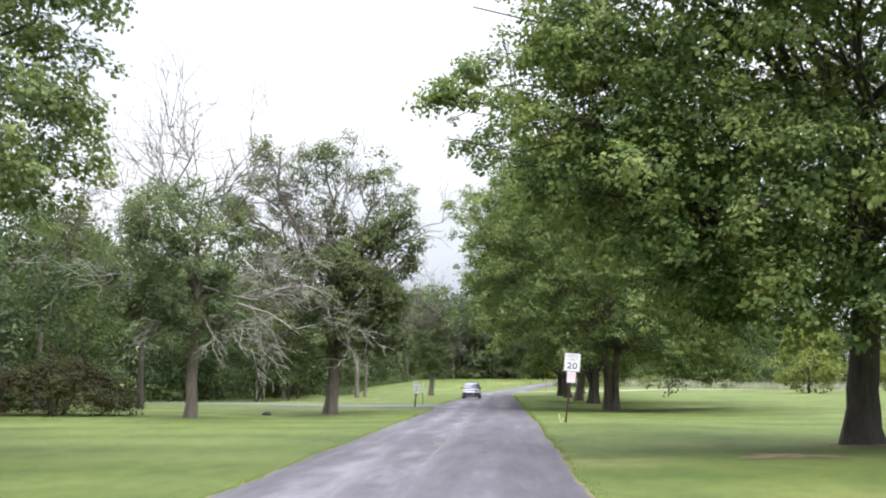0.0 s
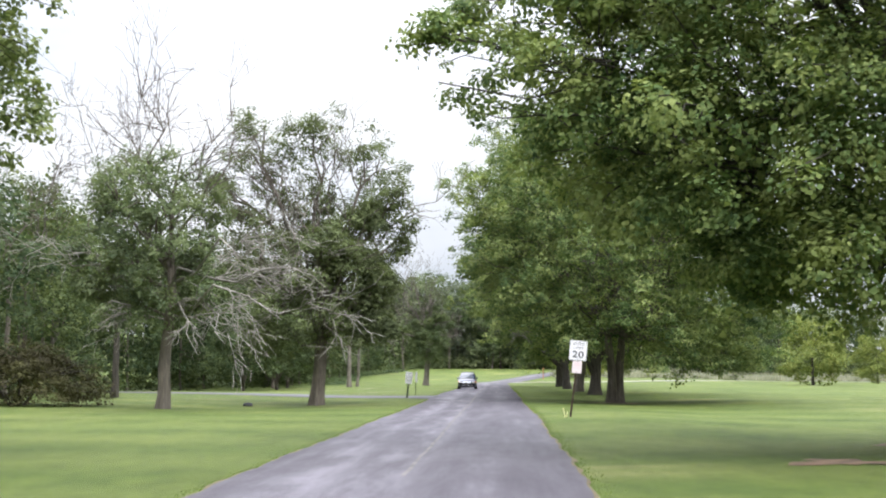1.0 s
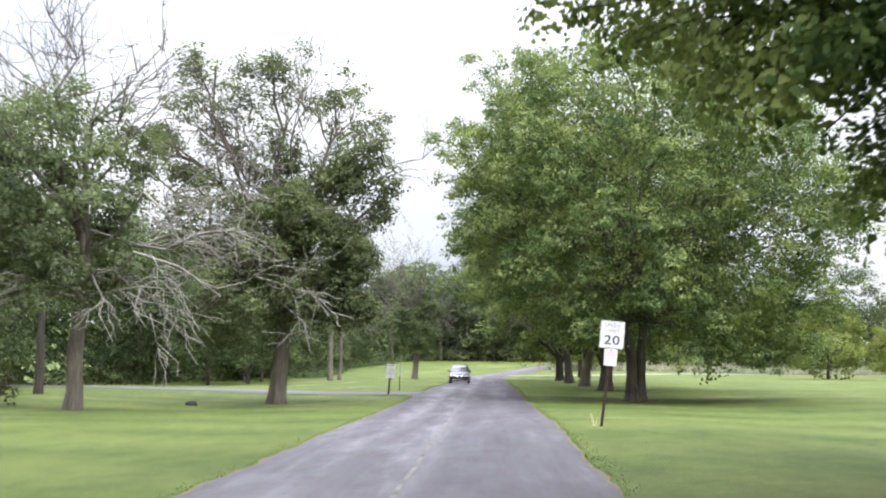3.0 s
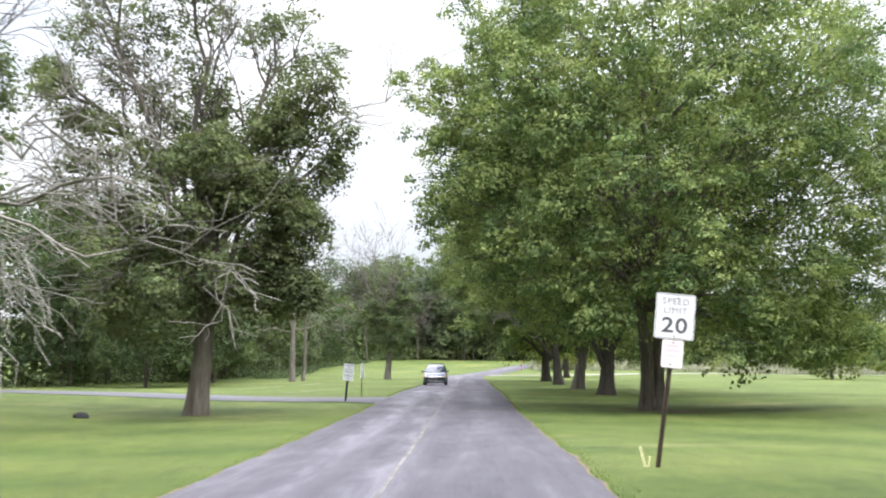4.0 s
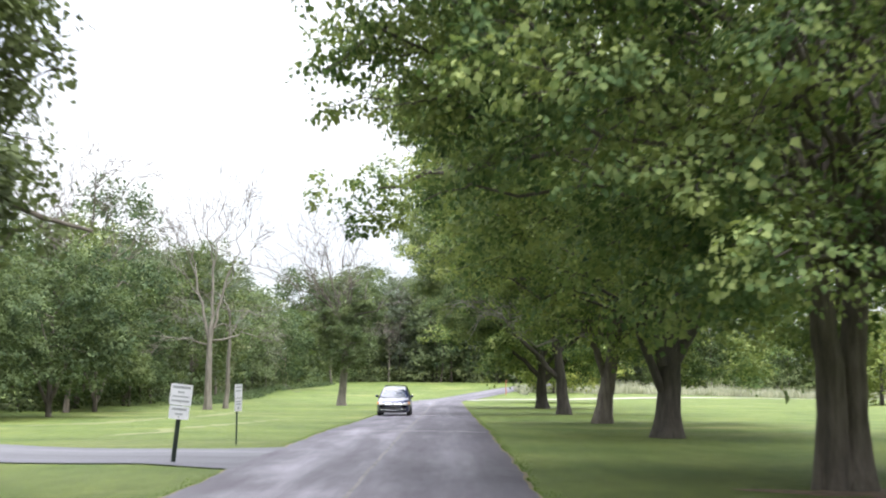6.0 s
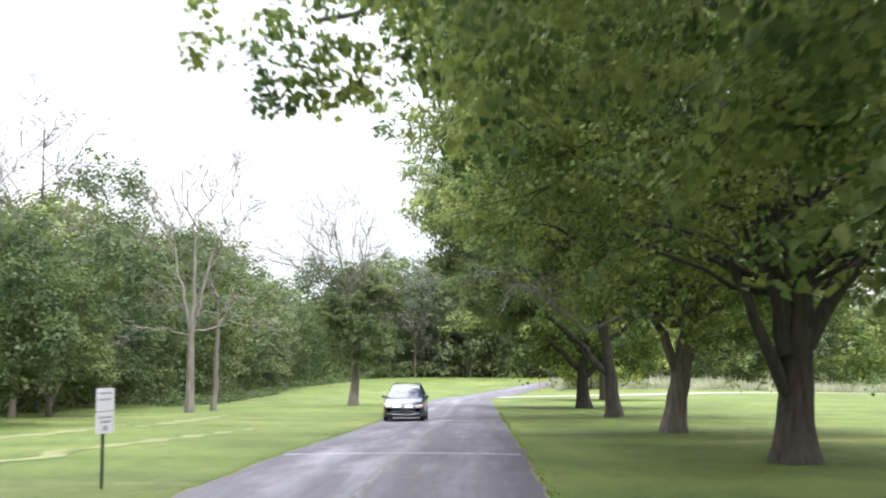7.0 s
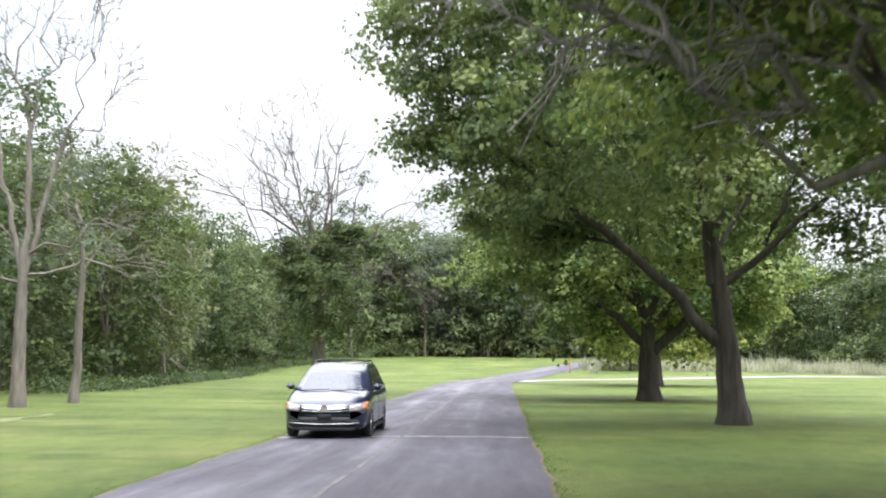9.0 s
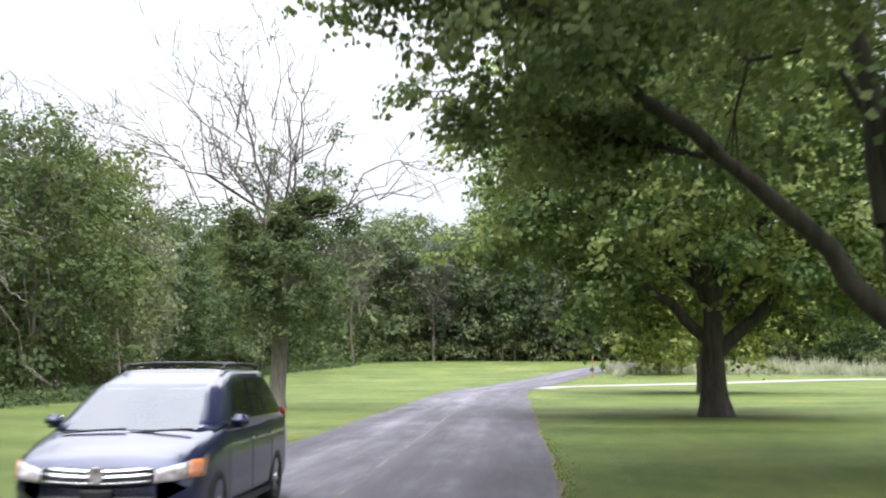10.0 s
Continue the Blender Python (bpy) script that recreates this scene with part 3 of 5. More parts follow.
def tree(name, x, y, label, category="tree", group="", seed=1, trunk=(4.0, 0.45), lean=(0, 0), stems=((0, 0),), stem_gap=0.36, crown=None, lobes=120, size=(0.8, 1.6), leaf=0.15,
         density=600, leaf_mat=None, bark=None, limbs=9, limb_from=(2.2, 6.0), core=0.5, bare=(), gaps=0.0, twig_mat=None, sides=14, flare=1.35, forks=(), boughs=(), tufts=(), flat=0.72,
         fringe=2.0, fringe_size=(0.28, 0.55), keep=None, branchwork=0, rim=(0.8, 1.0)):
    """A tree: trunk stems, main limbs, a crown of leaf lobes with sprays round its outline, leafy boughs and bare boughs.
    boughs: (start, end, radius, lobe size, share of leafy tips); bare: (start, end, radius, depth, children, sag, rise); tufts: (x, y, z, radius)."""
    rng = np.random.default_rng(seed)
    z0 = float(ground_z(x, y))
    root = thing(name, pose(x, y, z0), label, category, group)
    bark = bark or BARK
    cr = Crown(rng, **crown) if crown else None
    big = sides > 8
    tops = []
    for k, (sx, sy) in enumerate(stems):
        pts, rad = trunk_line(rng, trunk[0], trunk[1], (lean[0] + sx * 1.6, lean[1] + sy * 1.6), flare, curl=2.6 if len(stems) > 1 else 1.2, n=16 if big else 8)
        pts[:, :2] += [sx * stem_gap, sy * stem_gap]
        V, F = flared_trunk(pts, rad, sides + 8 if big else sides, 5, 0.15, seed + k)
        child("trunk", np_mesh("trunk", V, F, bark, True), root)
        tops.append((pts, rad))
    for a, b, r in forks:
        pts = bend(rng, a, b, 0.0, 0.018, 8)
        V, F = tubes([(pts, r * np.linspace(1.1, 0.62, 8))], 9)
        child("limb", np_mesh("limb", V, F, bark, True), root)

    def clear(p):
        """Boughs over the road are trimmed."""
        off = abs(p[0] + x - float(road_x(p[1] + y)))
        return p[2] > 4.5 or off > 9.5 or (off > 3.9 and p[2] > 3.1)

    cl, inner = [], []
    if cr:
        for k in range(limbs):
            pts, rad = tops[k % len(tops)]
            h = rng.uniform(*limb_from) if k >= len(tops) * 2 else trunk[0] * 0.97
            i = int(np.clip(np.searchsorted(pts[:, 2], h), 1, len(pts) - 1))
            az = 2.4 * k + seed
            u = rng.uniform(0.25, 0.95)
            e = float(cr.edge(az, u)) * 0.8
            tip = np.array([math.cos(az) * e, math.sin(az) * e, cr.low + (cr.high - cr.low) * u]) * cr.squash + cr.shift
            if not clear(tip):
                tip[2] = 5.6
            lines, tips = [], []
            branch_out(rng, pts[i], tip, max(0.06, rad[i] * 0.62), 2 if big else 1, 0.42, lines, tips, 0.05, 3)
            lines = lines[:1] + [q for q in lines[1:] if clear(q[0][-1]) and np.linalg.norm((q[0][-1] - cr.shift)[:2]) < cr.radius * 0.95 and q[0][-1][2] < cr.high]
            V, F = tubes(lines, 6 if big else 4)
            child("limb", np_mesh("limb", V, F, bark, True), root)

        def ok(p):
            if gaps and math.sin(p[0] * 1.3 + seed) * math.sin(p[1] * 1.1) * math.sin(p[2] * 1.4 + seed) > 0.75 - gaps:
                return False
            return clear(p) and (keep is None or keep(p))

        def on_rim():
            p, o, rho = cr.point(rng, 0.0)
            rho2 = rng.uniform(*rim)
            q = (p - cr.shift) * rho2 / max(rho, 1e-3)
            return np.array([q[0] + cr.shift[0], q[1] + cr.shift[1], p[2]]), o

        twigs = []
        for p, o in spread_points(rng, on_rim, lobes, 6 if big else 3):
            if not ok(p):
                continue
            r = rng.uniform(*size) * (0.8 + 0.4 * rng.uniform())
            cl.append((p - o * r * 0.5, r, o))
            for k in range(rng.poisson(fringe)):
                d = o + rng.normal(0, 0.75, 3)
                d /= np.linalg.norm(d)
                q = p + d * r * rng.uniform(0.55, 1.35) * [1, 1, 0.8]
                if ok(q):
                    cl.append((q, rng.uniform(*fringe_size), d))
                    if big:
                        twigs.append((bend(rng, p - o * r * 0.4, q + d * 0.15, 0.03, 0.05, 4), [0.022, 0.017, 0.013, 0.009]))
            if len(twigs) and rng.uniform() < branchwork:
                foot = np.array([cr.shift[0] * 0.3, cr.shift[1] * 0.3, max(trunk[0] * 0.6, p[2] - np.linalg.norm(p[:2]) * 0.9)])
                twigs.append((bend(rng, foot, p, 0.03, 0.04, 7), np.linspace(0.07, 0.02, 7)))

        def within():
            p, o, rho = cr.point(rng, 0.0)
            s = rng.uniform(0.35, 0.7) / max(rho, 1e-3)
            return np.array([(p[0] - cr.shift[0]) * s + cr.shift[0], (p[1] - cr.shift[1]) * s + cr.shift[1], min(p[2], cr.high - 1.8)]), o

        for p, o in spread_points(rng, within, int(lobes * core), 3):
            if ok(p):
                inner.append((p, size[1] * rng.uniform(0.9, 1.3), o))
        if twigs:
            V, F = tubes(twigs, 4)
            child("branchwork", np_mesh("branchwork", V, F, bark, True), root)["kind"] = "stuff"
    for a, b, r, blob, leafy in boughs:
        lines, tips = [], []
        branch_out(rng, a, b, r, 2, 0.34, lines, tips, 0.03, 6, 0.3, 0.06, 0.05, 0.45)
        lines = lines[:1] + [q for q in lines[1:] if clear(q[0][-1]) and clear(q[0][len(q[0]) // 2])]
        tips = [p for p in tips if clear(p)]
        V, F = tubes(lines, 5)
        child("bough", np_mesh("bough", V, F, bark, True), root)
        for p in tips + [q[0][-1] for q in lines[1:]] + [lines[0][0][-2], lines[0][0][-1]]:
            if rng.uniform() < leafy:
                o = rng.normal(0, 0.4, 3) + [0, 0, 0.8]
                cl.append((p, blob * rng.uniform(0.55, 1.2), o / np.linalg.norm(o)))
    for tx, ty, tz, tr in tufts:
        for k in range(4):
            o = rng.normal(0, 0.5, 3) + [0, 0, 0.7]
            cl.append((np.array([tx, ty, tz]) + rng.normal(0, tr * 0.5, 3) * [1, 1, 0.8], tr * rng.uniform(0.32, 0.62), o / np.linalg.norm(o)))
    if cl:
        V, F = leaves(rng, cl, density, leaf, flat)
        if inner:
            V2, F2 = leaves(rng, inner, density * 0.2, leaf * 1.45, 0.85)
            V, F = np.concatenate([V, V2]), np.concatenate([F, F2 + len(V)])
        child("crown", np_mesh("crown", V, F, leaf_mat or LEAF_MAPLE), root)
    for a, b, r, depth, kids, sag, rise in bare:
        lines, tips = [], []
        branch_out(rng, a, b, r, depth, 0.36, lines, tips, sag, kids, 0.2, rise, 0.075)
        V, F = tubes(lines, 3)
        # rising boughs keep their bark, the drooping ones are weathered wood
        mat = twig_mat or (BARK_PALE if b[2] - a[2] > 3.0 else BARK_DEAD)
        child("bare_bough", np_mesh("bare_bough", V, F, mat, True), root, "bare grey dead bough")
    return root


ROW = "maples along the road"
tree("maple_tree", 10.95, 30.4, "large green maple with spreading low boughs on the lawn", group=ROW, seed=11, trunk=(7.0, 0.42), lean=(0.5, 0.2), flare=1.5,
     crown=dict(low=3.6, high=18.2, radius=9.1, shift=(0.5, -2.4), belly=0.42, uneven=0.14, droop=0.6, full=3.0, squash=(1, 0.62)), lobes=215, size=(0.7, 1.4), leaf=0.118, density=680, leaf_mat=LEAF_SHADED_SIDE, limbs=12, limb_from=(3.4, 7.0), core=0.75, fringe=2.2, branchwork=0.3,
     boughs=(((-1.5, -1.0, 6.5), (-10.8, -3.6, 8.5), 0.06, 0.45, 0.85), ((-1.0, -1.5, 5.5), (-10.7, -4.2, 7.2), 0.05, 0.42, 0.85), ((-1.0, -2.0, 5.0), (-9.6, -3.0, 7.0), 0.05, 0.4, 0.85), ((-2.0, -1.5, 8.0), (-10.1, -4.0, 10.4), 0.06, 0.45, 0.85)),
     tufts=tuple((a, b, c, 1.3) for a, b, c in ((-2.5, -2.0, 4.2), (-1.2, -2.5, 4.0), (1.4, -3.0, 4.4), (-1.8, 0.5, 4.4), (3.0, -3.0, 4.0), (-4.6, -3.0, 3.9), (-3.4, -3.6, 3.6), (-1.0, -4.0, 3.6), (-5.2, -4.2, 4.4), (-3.8, -1.0, 3.8), (-3.0, -5.0, 4.4))))
tree("maple_tree", 10.5, 73.4, "big twin-stemmed maple with dense green crown", group=ROW, seed=12, trunk=(6.5, 0.265), stems=((-0.5, 0.0), (0.5, 0.12)), stem_gap=0.36, flare=1.6, bark=BARK_PALE, forks=(((-0.9, 0.2, 5.4), (-4.4, 3.6, 6.6), 0.12), ((-4.4, 3.6, 6.6), (-8.2, 6.6, 6.3), 0.06)),
     crown=dict(low=3.4, high=17.3, radius=9.0, shift=(0.5, 0.0), belly=0.5, uneven=0.12, droop=1.4, full=3.4), lobes=235, size=(0.7, 1.4), leaf=0.125, density=590, core=0.6, fringe=2.2, branchwork=0.35, limbs=14, limb_from=(3.4, 6.0),
     boughs=(((-1.5, -0.5, 7.0), (-8.7, -1.0, 10.0), 0.06, 0.5, 0.5), ((-1.5, -0.5, 9.0), (-8.0, -1.5, 12.6), 0.06, 0.5, 0.5), ((-1.0, -0.5, 10.0), (-6.8, 0.5, 15.8), 0.06, 0.5, 0.5), ((1.0, -0.5, 8.0), (9.6, -1.0, 13.4), 0.06, 0.5, 0.5)),
     tufts=tuple((a, b, c, 1.5) for a, b, c in ((5.0, -2.5, 3.2), (7.0, -1.0, 2.8), (8.2, 1.0, 3.2), (6.0, 2.0, 3.6), (9.2, -1.5, 4.4), (9.6, 0.5, 6.2), (3.0, -4.0, 4.2), (9.0, 2.0, 2.9))) + tuple((a, 6.6, c, 0.55) for a, c in ((-9.3, 6.2), (-9.0, 5.7), (-8.6, 5.9), (-8.2, 5.5), (-7.8, 5.8), (-9.0, 6.5), (-8.3, 6.5), (-7.2, 6.2), (-7.0, 5.6))))
tree("maple_tree", 11.6, 91.4, "dense green maple with a dark forked trunk", group=ROW, seed=13, trunk=(6.0, 0.39), lean=(0.3, 0), flare=1.55,
     crown=dict(low=4.4, high=16.4, radius=7.9, shift=(-0.1, 0.0), belly=0.46, uneven=0.15, droop=0.8, full=3.2), lobes=175, size=(0.7, 1.4), leaf=0.125, density=590, core=0.4, fringe=2.2, branchwork=0.3, limbs=11, limb_from=(3.6, 6.0),
     boughs=(((-1.0, -0.5, 6.0), (-8.2, -2.0, 8.2), 0.06, 0.5, 0.55), ((-1.0, 0.5, 7.0), (-8.0, 1.5, 10.2), 0.06, 0.5, 0.55)),
     tufts=tuple((a, b, c, 1.5) for a, b, c in ((4.6, -3.0, 4.2), (6.4, -2.0, 3.7), (7.6, -0.5, 3.4), (8.4, 1.0, 4.6), (5.5, 1.0, 3.9), (8.8, -2.0, 4.4), (9.0, 0.0, 3.6))),
     forks=(((-0.15, 0, 1.5), (-1.3, 0.0, 4.4), 0.15), ((0.05, 0, 2.3), (1.9, -0.2, 4.9), 0.2), ((-0.05, 0, 2.3), (-0.7, 0.1, 5.4), 0.22)))
tree("maple_tree", 12.1, 106.2, "green maple with a pale leaning trunk", group=ROW, seed=14, trunk=(6.0, 0.36), lean=(0.9, 0.0), bark=BARK_PALE, flare=1.5, forks=(((0.12, 0, 2.1), (-0.9, 0.1, 4.9), 0.17), ((-0.9, 0.1, 4.9), (-2.0, 0.0, 7.4), 0.12)),
     bare=(((-0.3, -0.3, 3.9), (-4.2, -2.3, 4.1), 0.12, 0, 3, -0.03, 0.05), ((-4.2, -2.3, 4.1), (-6.0, -2.6, 5.3), 0.07, 2, 6, 0.06, -0.35), ((-3.2, -1.9, 4.1), (-4.6, -3.6, 5.0), 0.07, 2, 6, 0.04, -0.3), ((-4.2, -2.3, 4.1), (-5.8, -1.6, 4.9), 0.06, 2, 5, 0.06, -0.25), ((-2.6, -1.9, 4.2), (-3.6, -3.2, 5.6), 0.06, 2, 5, 0.05, -0.25)),
     crown=dict(low=4.7, high=15.5, radius=7.6, shift=(-0.1, -0.8), belly=0.46, uneven=0.16, droop=0.3, full=3.0, squash=(1, 0.72)), lobes=180, size=(0.7, 1.4), leaf=0.13, density=560, core=0.4, fringe=2.2, branchwork=0.3, limbs=10, limb_from=(4.2, 6.0),
     keep=lambda p: not (p[1] < -0.6 and p[2] < 6.6 and -6.6 < p[0] < -2.4),
     tufts=tuple((a, b, c, 1.4) for a, b, c in ((4.6, -3.0, 3.8), (6.4, -2.0, 3.4), (7.4, -1.0, 4.4), (3.0, -3.4, 4.4), (1.2, -1.5, 3.8), (2.4, -1.0, 3.2), (3.4, -0.5, 2.9), (4.5, 0.5, 3.2), (5.4, -1.4, 3.4), (6.4, 0.6, 3.0), (0.6, 0.8, 4.2))))
tree("maple_tree", 13.1, 125.2, "green maple with a forked trunk and long bare lower limb", group=ROW, seed=15, trunk=(5.0, 0.36), lean=(-0.6, 0.1), flare=1.45,
     crown=dict(low=4.4, high=15.6, radius=8.1, shift=(-1.0, 0.0), belly=0.45, uneven=0.16, droop=0.5, full=2.8), lobes=220, size=(0.7, 1.4), leaf=0.145, density=460, core=0.4, fringe=2.2, leaf_mat=LEAF_SHADE, limbs=3, limb_from=(3.9, 4.8), gaps=0.14,
     keep=lambda p: not (p[1] < 0.8 and p[2] < 10.5 and -1.2 < p[0] < 1.6) and not (p[1] < 0.4 and p[2] < 4.9 and -3.2 < p[0] < 2.6) and p[2] > 5.2 + 0.75 * max(0.0, -6.3 - p[0]),
     boughs=(((-5.4, -0.5, 6.9), (-9.2, -1.2, 7.8), 0.07, 0.5, 0.6), ((-4.4, 0.5, 7.4), (-9.2, 1.0, 10.2), 0.07, 0.5, 0.6), ((-3.1, 0.6, 5.0), (-6.6, 1.4, 5.4), 0.07, 0.5, 0.55)),
     tufts=((3.8, -1.0, 4.0, 1.2), (5.2, 0.0, 3.6, 1.2), (5.8, 0.4, 2.5, 0.9), (7.0, 0.4, 3.6, 1.3), (6.4, 1.0, 4.8, 1.3), (3.2, 0.8, 5.6, 1.3), (4.4, 0.5, 5.0, 1.3), (5.0, 0.0, 6.2, 1.4), (3.6, 1.2, 7.0, 1.4), (2.4, 1.5, 6.2, 1.2), (4.8, 0.2, 2.8, 0.8),
            (-4.4, -1.2, 6.2, 1.2), (-5.4, -1.0, 6.6, 1.2), (-3.6, -1.4, 7.2, 1.2), (-2.6, -1.4, 7.8, 1.2), (-4.2, 1.0, 4.6, 1.0), (-5.4, 0.6, 5.2, 1.0)),
     forks=(((-0.3, 0, 2.2), (-3.1, -0.1, 4.9), 0.18), ((-3.1, -0.1, 4.9), (-5.8, -0.5, 7.1), 0.12), ((-0.4, 0, 3.7), (2.6, -0.3, 6.2), 0.11), ((-0.5, 0, 3.8), (-1.2, 0.1, 10.6), 0.17), ((-0.5, 0, 4.2), (0.7, 0.0, 10.8), 0.11), ((0.9, -0.1, 4.9), (2.6, 0.2, 8.2), 0.09)))
tree("maple_tree", 14.5, 147.0, "broad green maple with a short dark trunk", group=ROW, seed=16, trunk=(4.6, 0.44), flare=1.5,
     crown=dict(low=3.2, high=14.2, radius=7.3, shift=(-0.6, 0.0), belly=0.42, uneven=0.18, droop=0.4, full=2.8), lobes=165, size=(0.75, 1.5), leaf=0.18, density=330, core=0.7, fringe=2.0, limbs=10, limb_from=(2.6, 4.6),
     keep=lambda p: not (p[1] < 0 and p[2] < 4.6 and abs(p[0]) < 3.2),
     forks=(((0.2, 0, 2.2), (3.0, 0.2, 4.8), 0.24), ((-0.2, 0, 2.6), (-2.4, 0.1, 4.6), 0.2), ((0.0, 0, 3.6), (0.9, 0.0, 6.4), 0.2)))
tree("maple_tree", 21.0, 181.0, "smaller maple behind the row near the gravel drive", group=ROW, seed=17, trunk=(5, 0.34), bark=BARK_PALE,
     crown=dict(low=2.4, high=13.0, radius=6.4, belly=0.4, uneven=0.22, droop=0.3), lobes=90, size=(0.8, 1.5), leaf=0.22, density=200, core=0.6, limbs=7, limb_from=(2.6, 5))

tree("roadside_tree", -14.3, 26.2, "tall leafy tree beside the road", seed=21, trunk=(7, 0.34),
     crown=dict(low=4.9, high=17.0, radius=5.8, belly=0.4, uneven=0.2, full=3.0), lobes=105, size=(0.6, 1.25), leaf=0.15, density=520, core=0.7, leaf_mat=LEAF_SHADE, limbs=8, limb_from=(4, 7), branchwork=0.3)
tree("half_dead_tree", -12.2, 57.2, "half-dead tree with bare upper boughs and green middle", seed=22, trunk=(9.0, 0.27), bark=BARK_PALE, lean=(0.1, 0),
     crown=dict(low=3.7, high=11.2, radius=3.0, shift=(-0.7, 0), belly=0.55, uneven=0.25, full=3.0), lobes=58, size=(0.45, 0.95), leaf=0.125, density=480, core=0.5, fringe=2.6, fringe_size=(0.2, 0.45), flat=0.9, leaf_mat=LEAF_DULL, limbs=7, limb_from=(3.6, 7.5),
     boughs=(((0, 0, 6.0), (-1.8, 0.2, 11.0), 0.08, 0.5, 0.6), ((0, 0, 5.5), (-4.6, -0.3, 7.2), 0.08, 0.45, 0.5), ((0, 0, 5.0), (-3.6, 0.4, 9.6), 0.08, 0.5, 0.5), ((0, 0, 5.0), (2.4, 0.5, 9.4), 0.07, 0.45, 0.5), ((0, 0, 4.2), (-3.8, -0.5, 5.2), 0.06, 0.45, 0.5), ((0, 0, 4.0), (2.6, 0.3, 5.0), 0.06, 0.45, 0.4)),
     bare=(((0, 0, 8.6), (-3.6, 0.3, 13.6), 0.07, 2, 6, 0.02, 0.12), ((0.1, 0, 8.8), (-1.5, -0.4, 15.6), 0.08, 2, 7, 0.02, 0.12), ((0.1, 0, 9.0), (0.3, 0.5, 14.6), 0.07, 2, 6, 0.02, 0.12), ((0.2, 0, 8.6), (2.9, 0.3, 14.2), 0.08, 2, 7, 0.02, 0.14), ((0.2, 0, 8.2), (3.8, 0.6, 12.0), 0.06, 2, 5, 0.02, 0.1),
           ((0.1, 0, 4.4), (5.6, -2.4, 3.9), 0.1, 3, 5, 0.10, -0.08), ((0.2, 0, 5.2), (7.0, -1.5, 5.8), 0.1, 3, 5, 0.06, -0.02), ((0.2, 0, 5.6), (5.6, -2.2, 8.0), 0.09, 3, 4, 0.05, 0.0), ((0.2, 0, 4.2), (4.0, -3.6, 2.9), 0.07, 3, 4, 0.16, -0.15),
           ((0, 0, 4.0), (-2.9, -2.0, 3.2), 0.06, 3, 5, 0.25, -0.25), ((0, 0, 5.0), (-6.2, -0.5, 6.8), 0.08, 3, 5, 0.05, 0.0)))
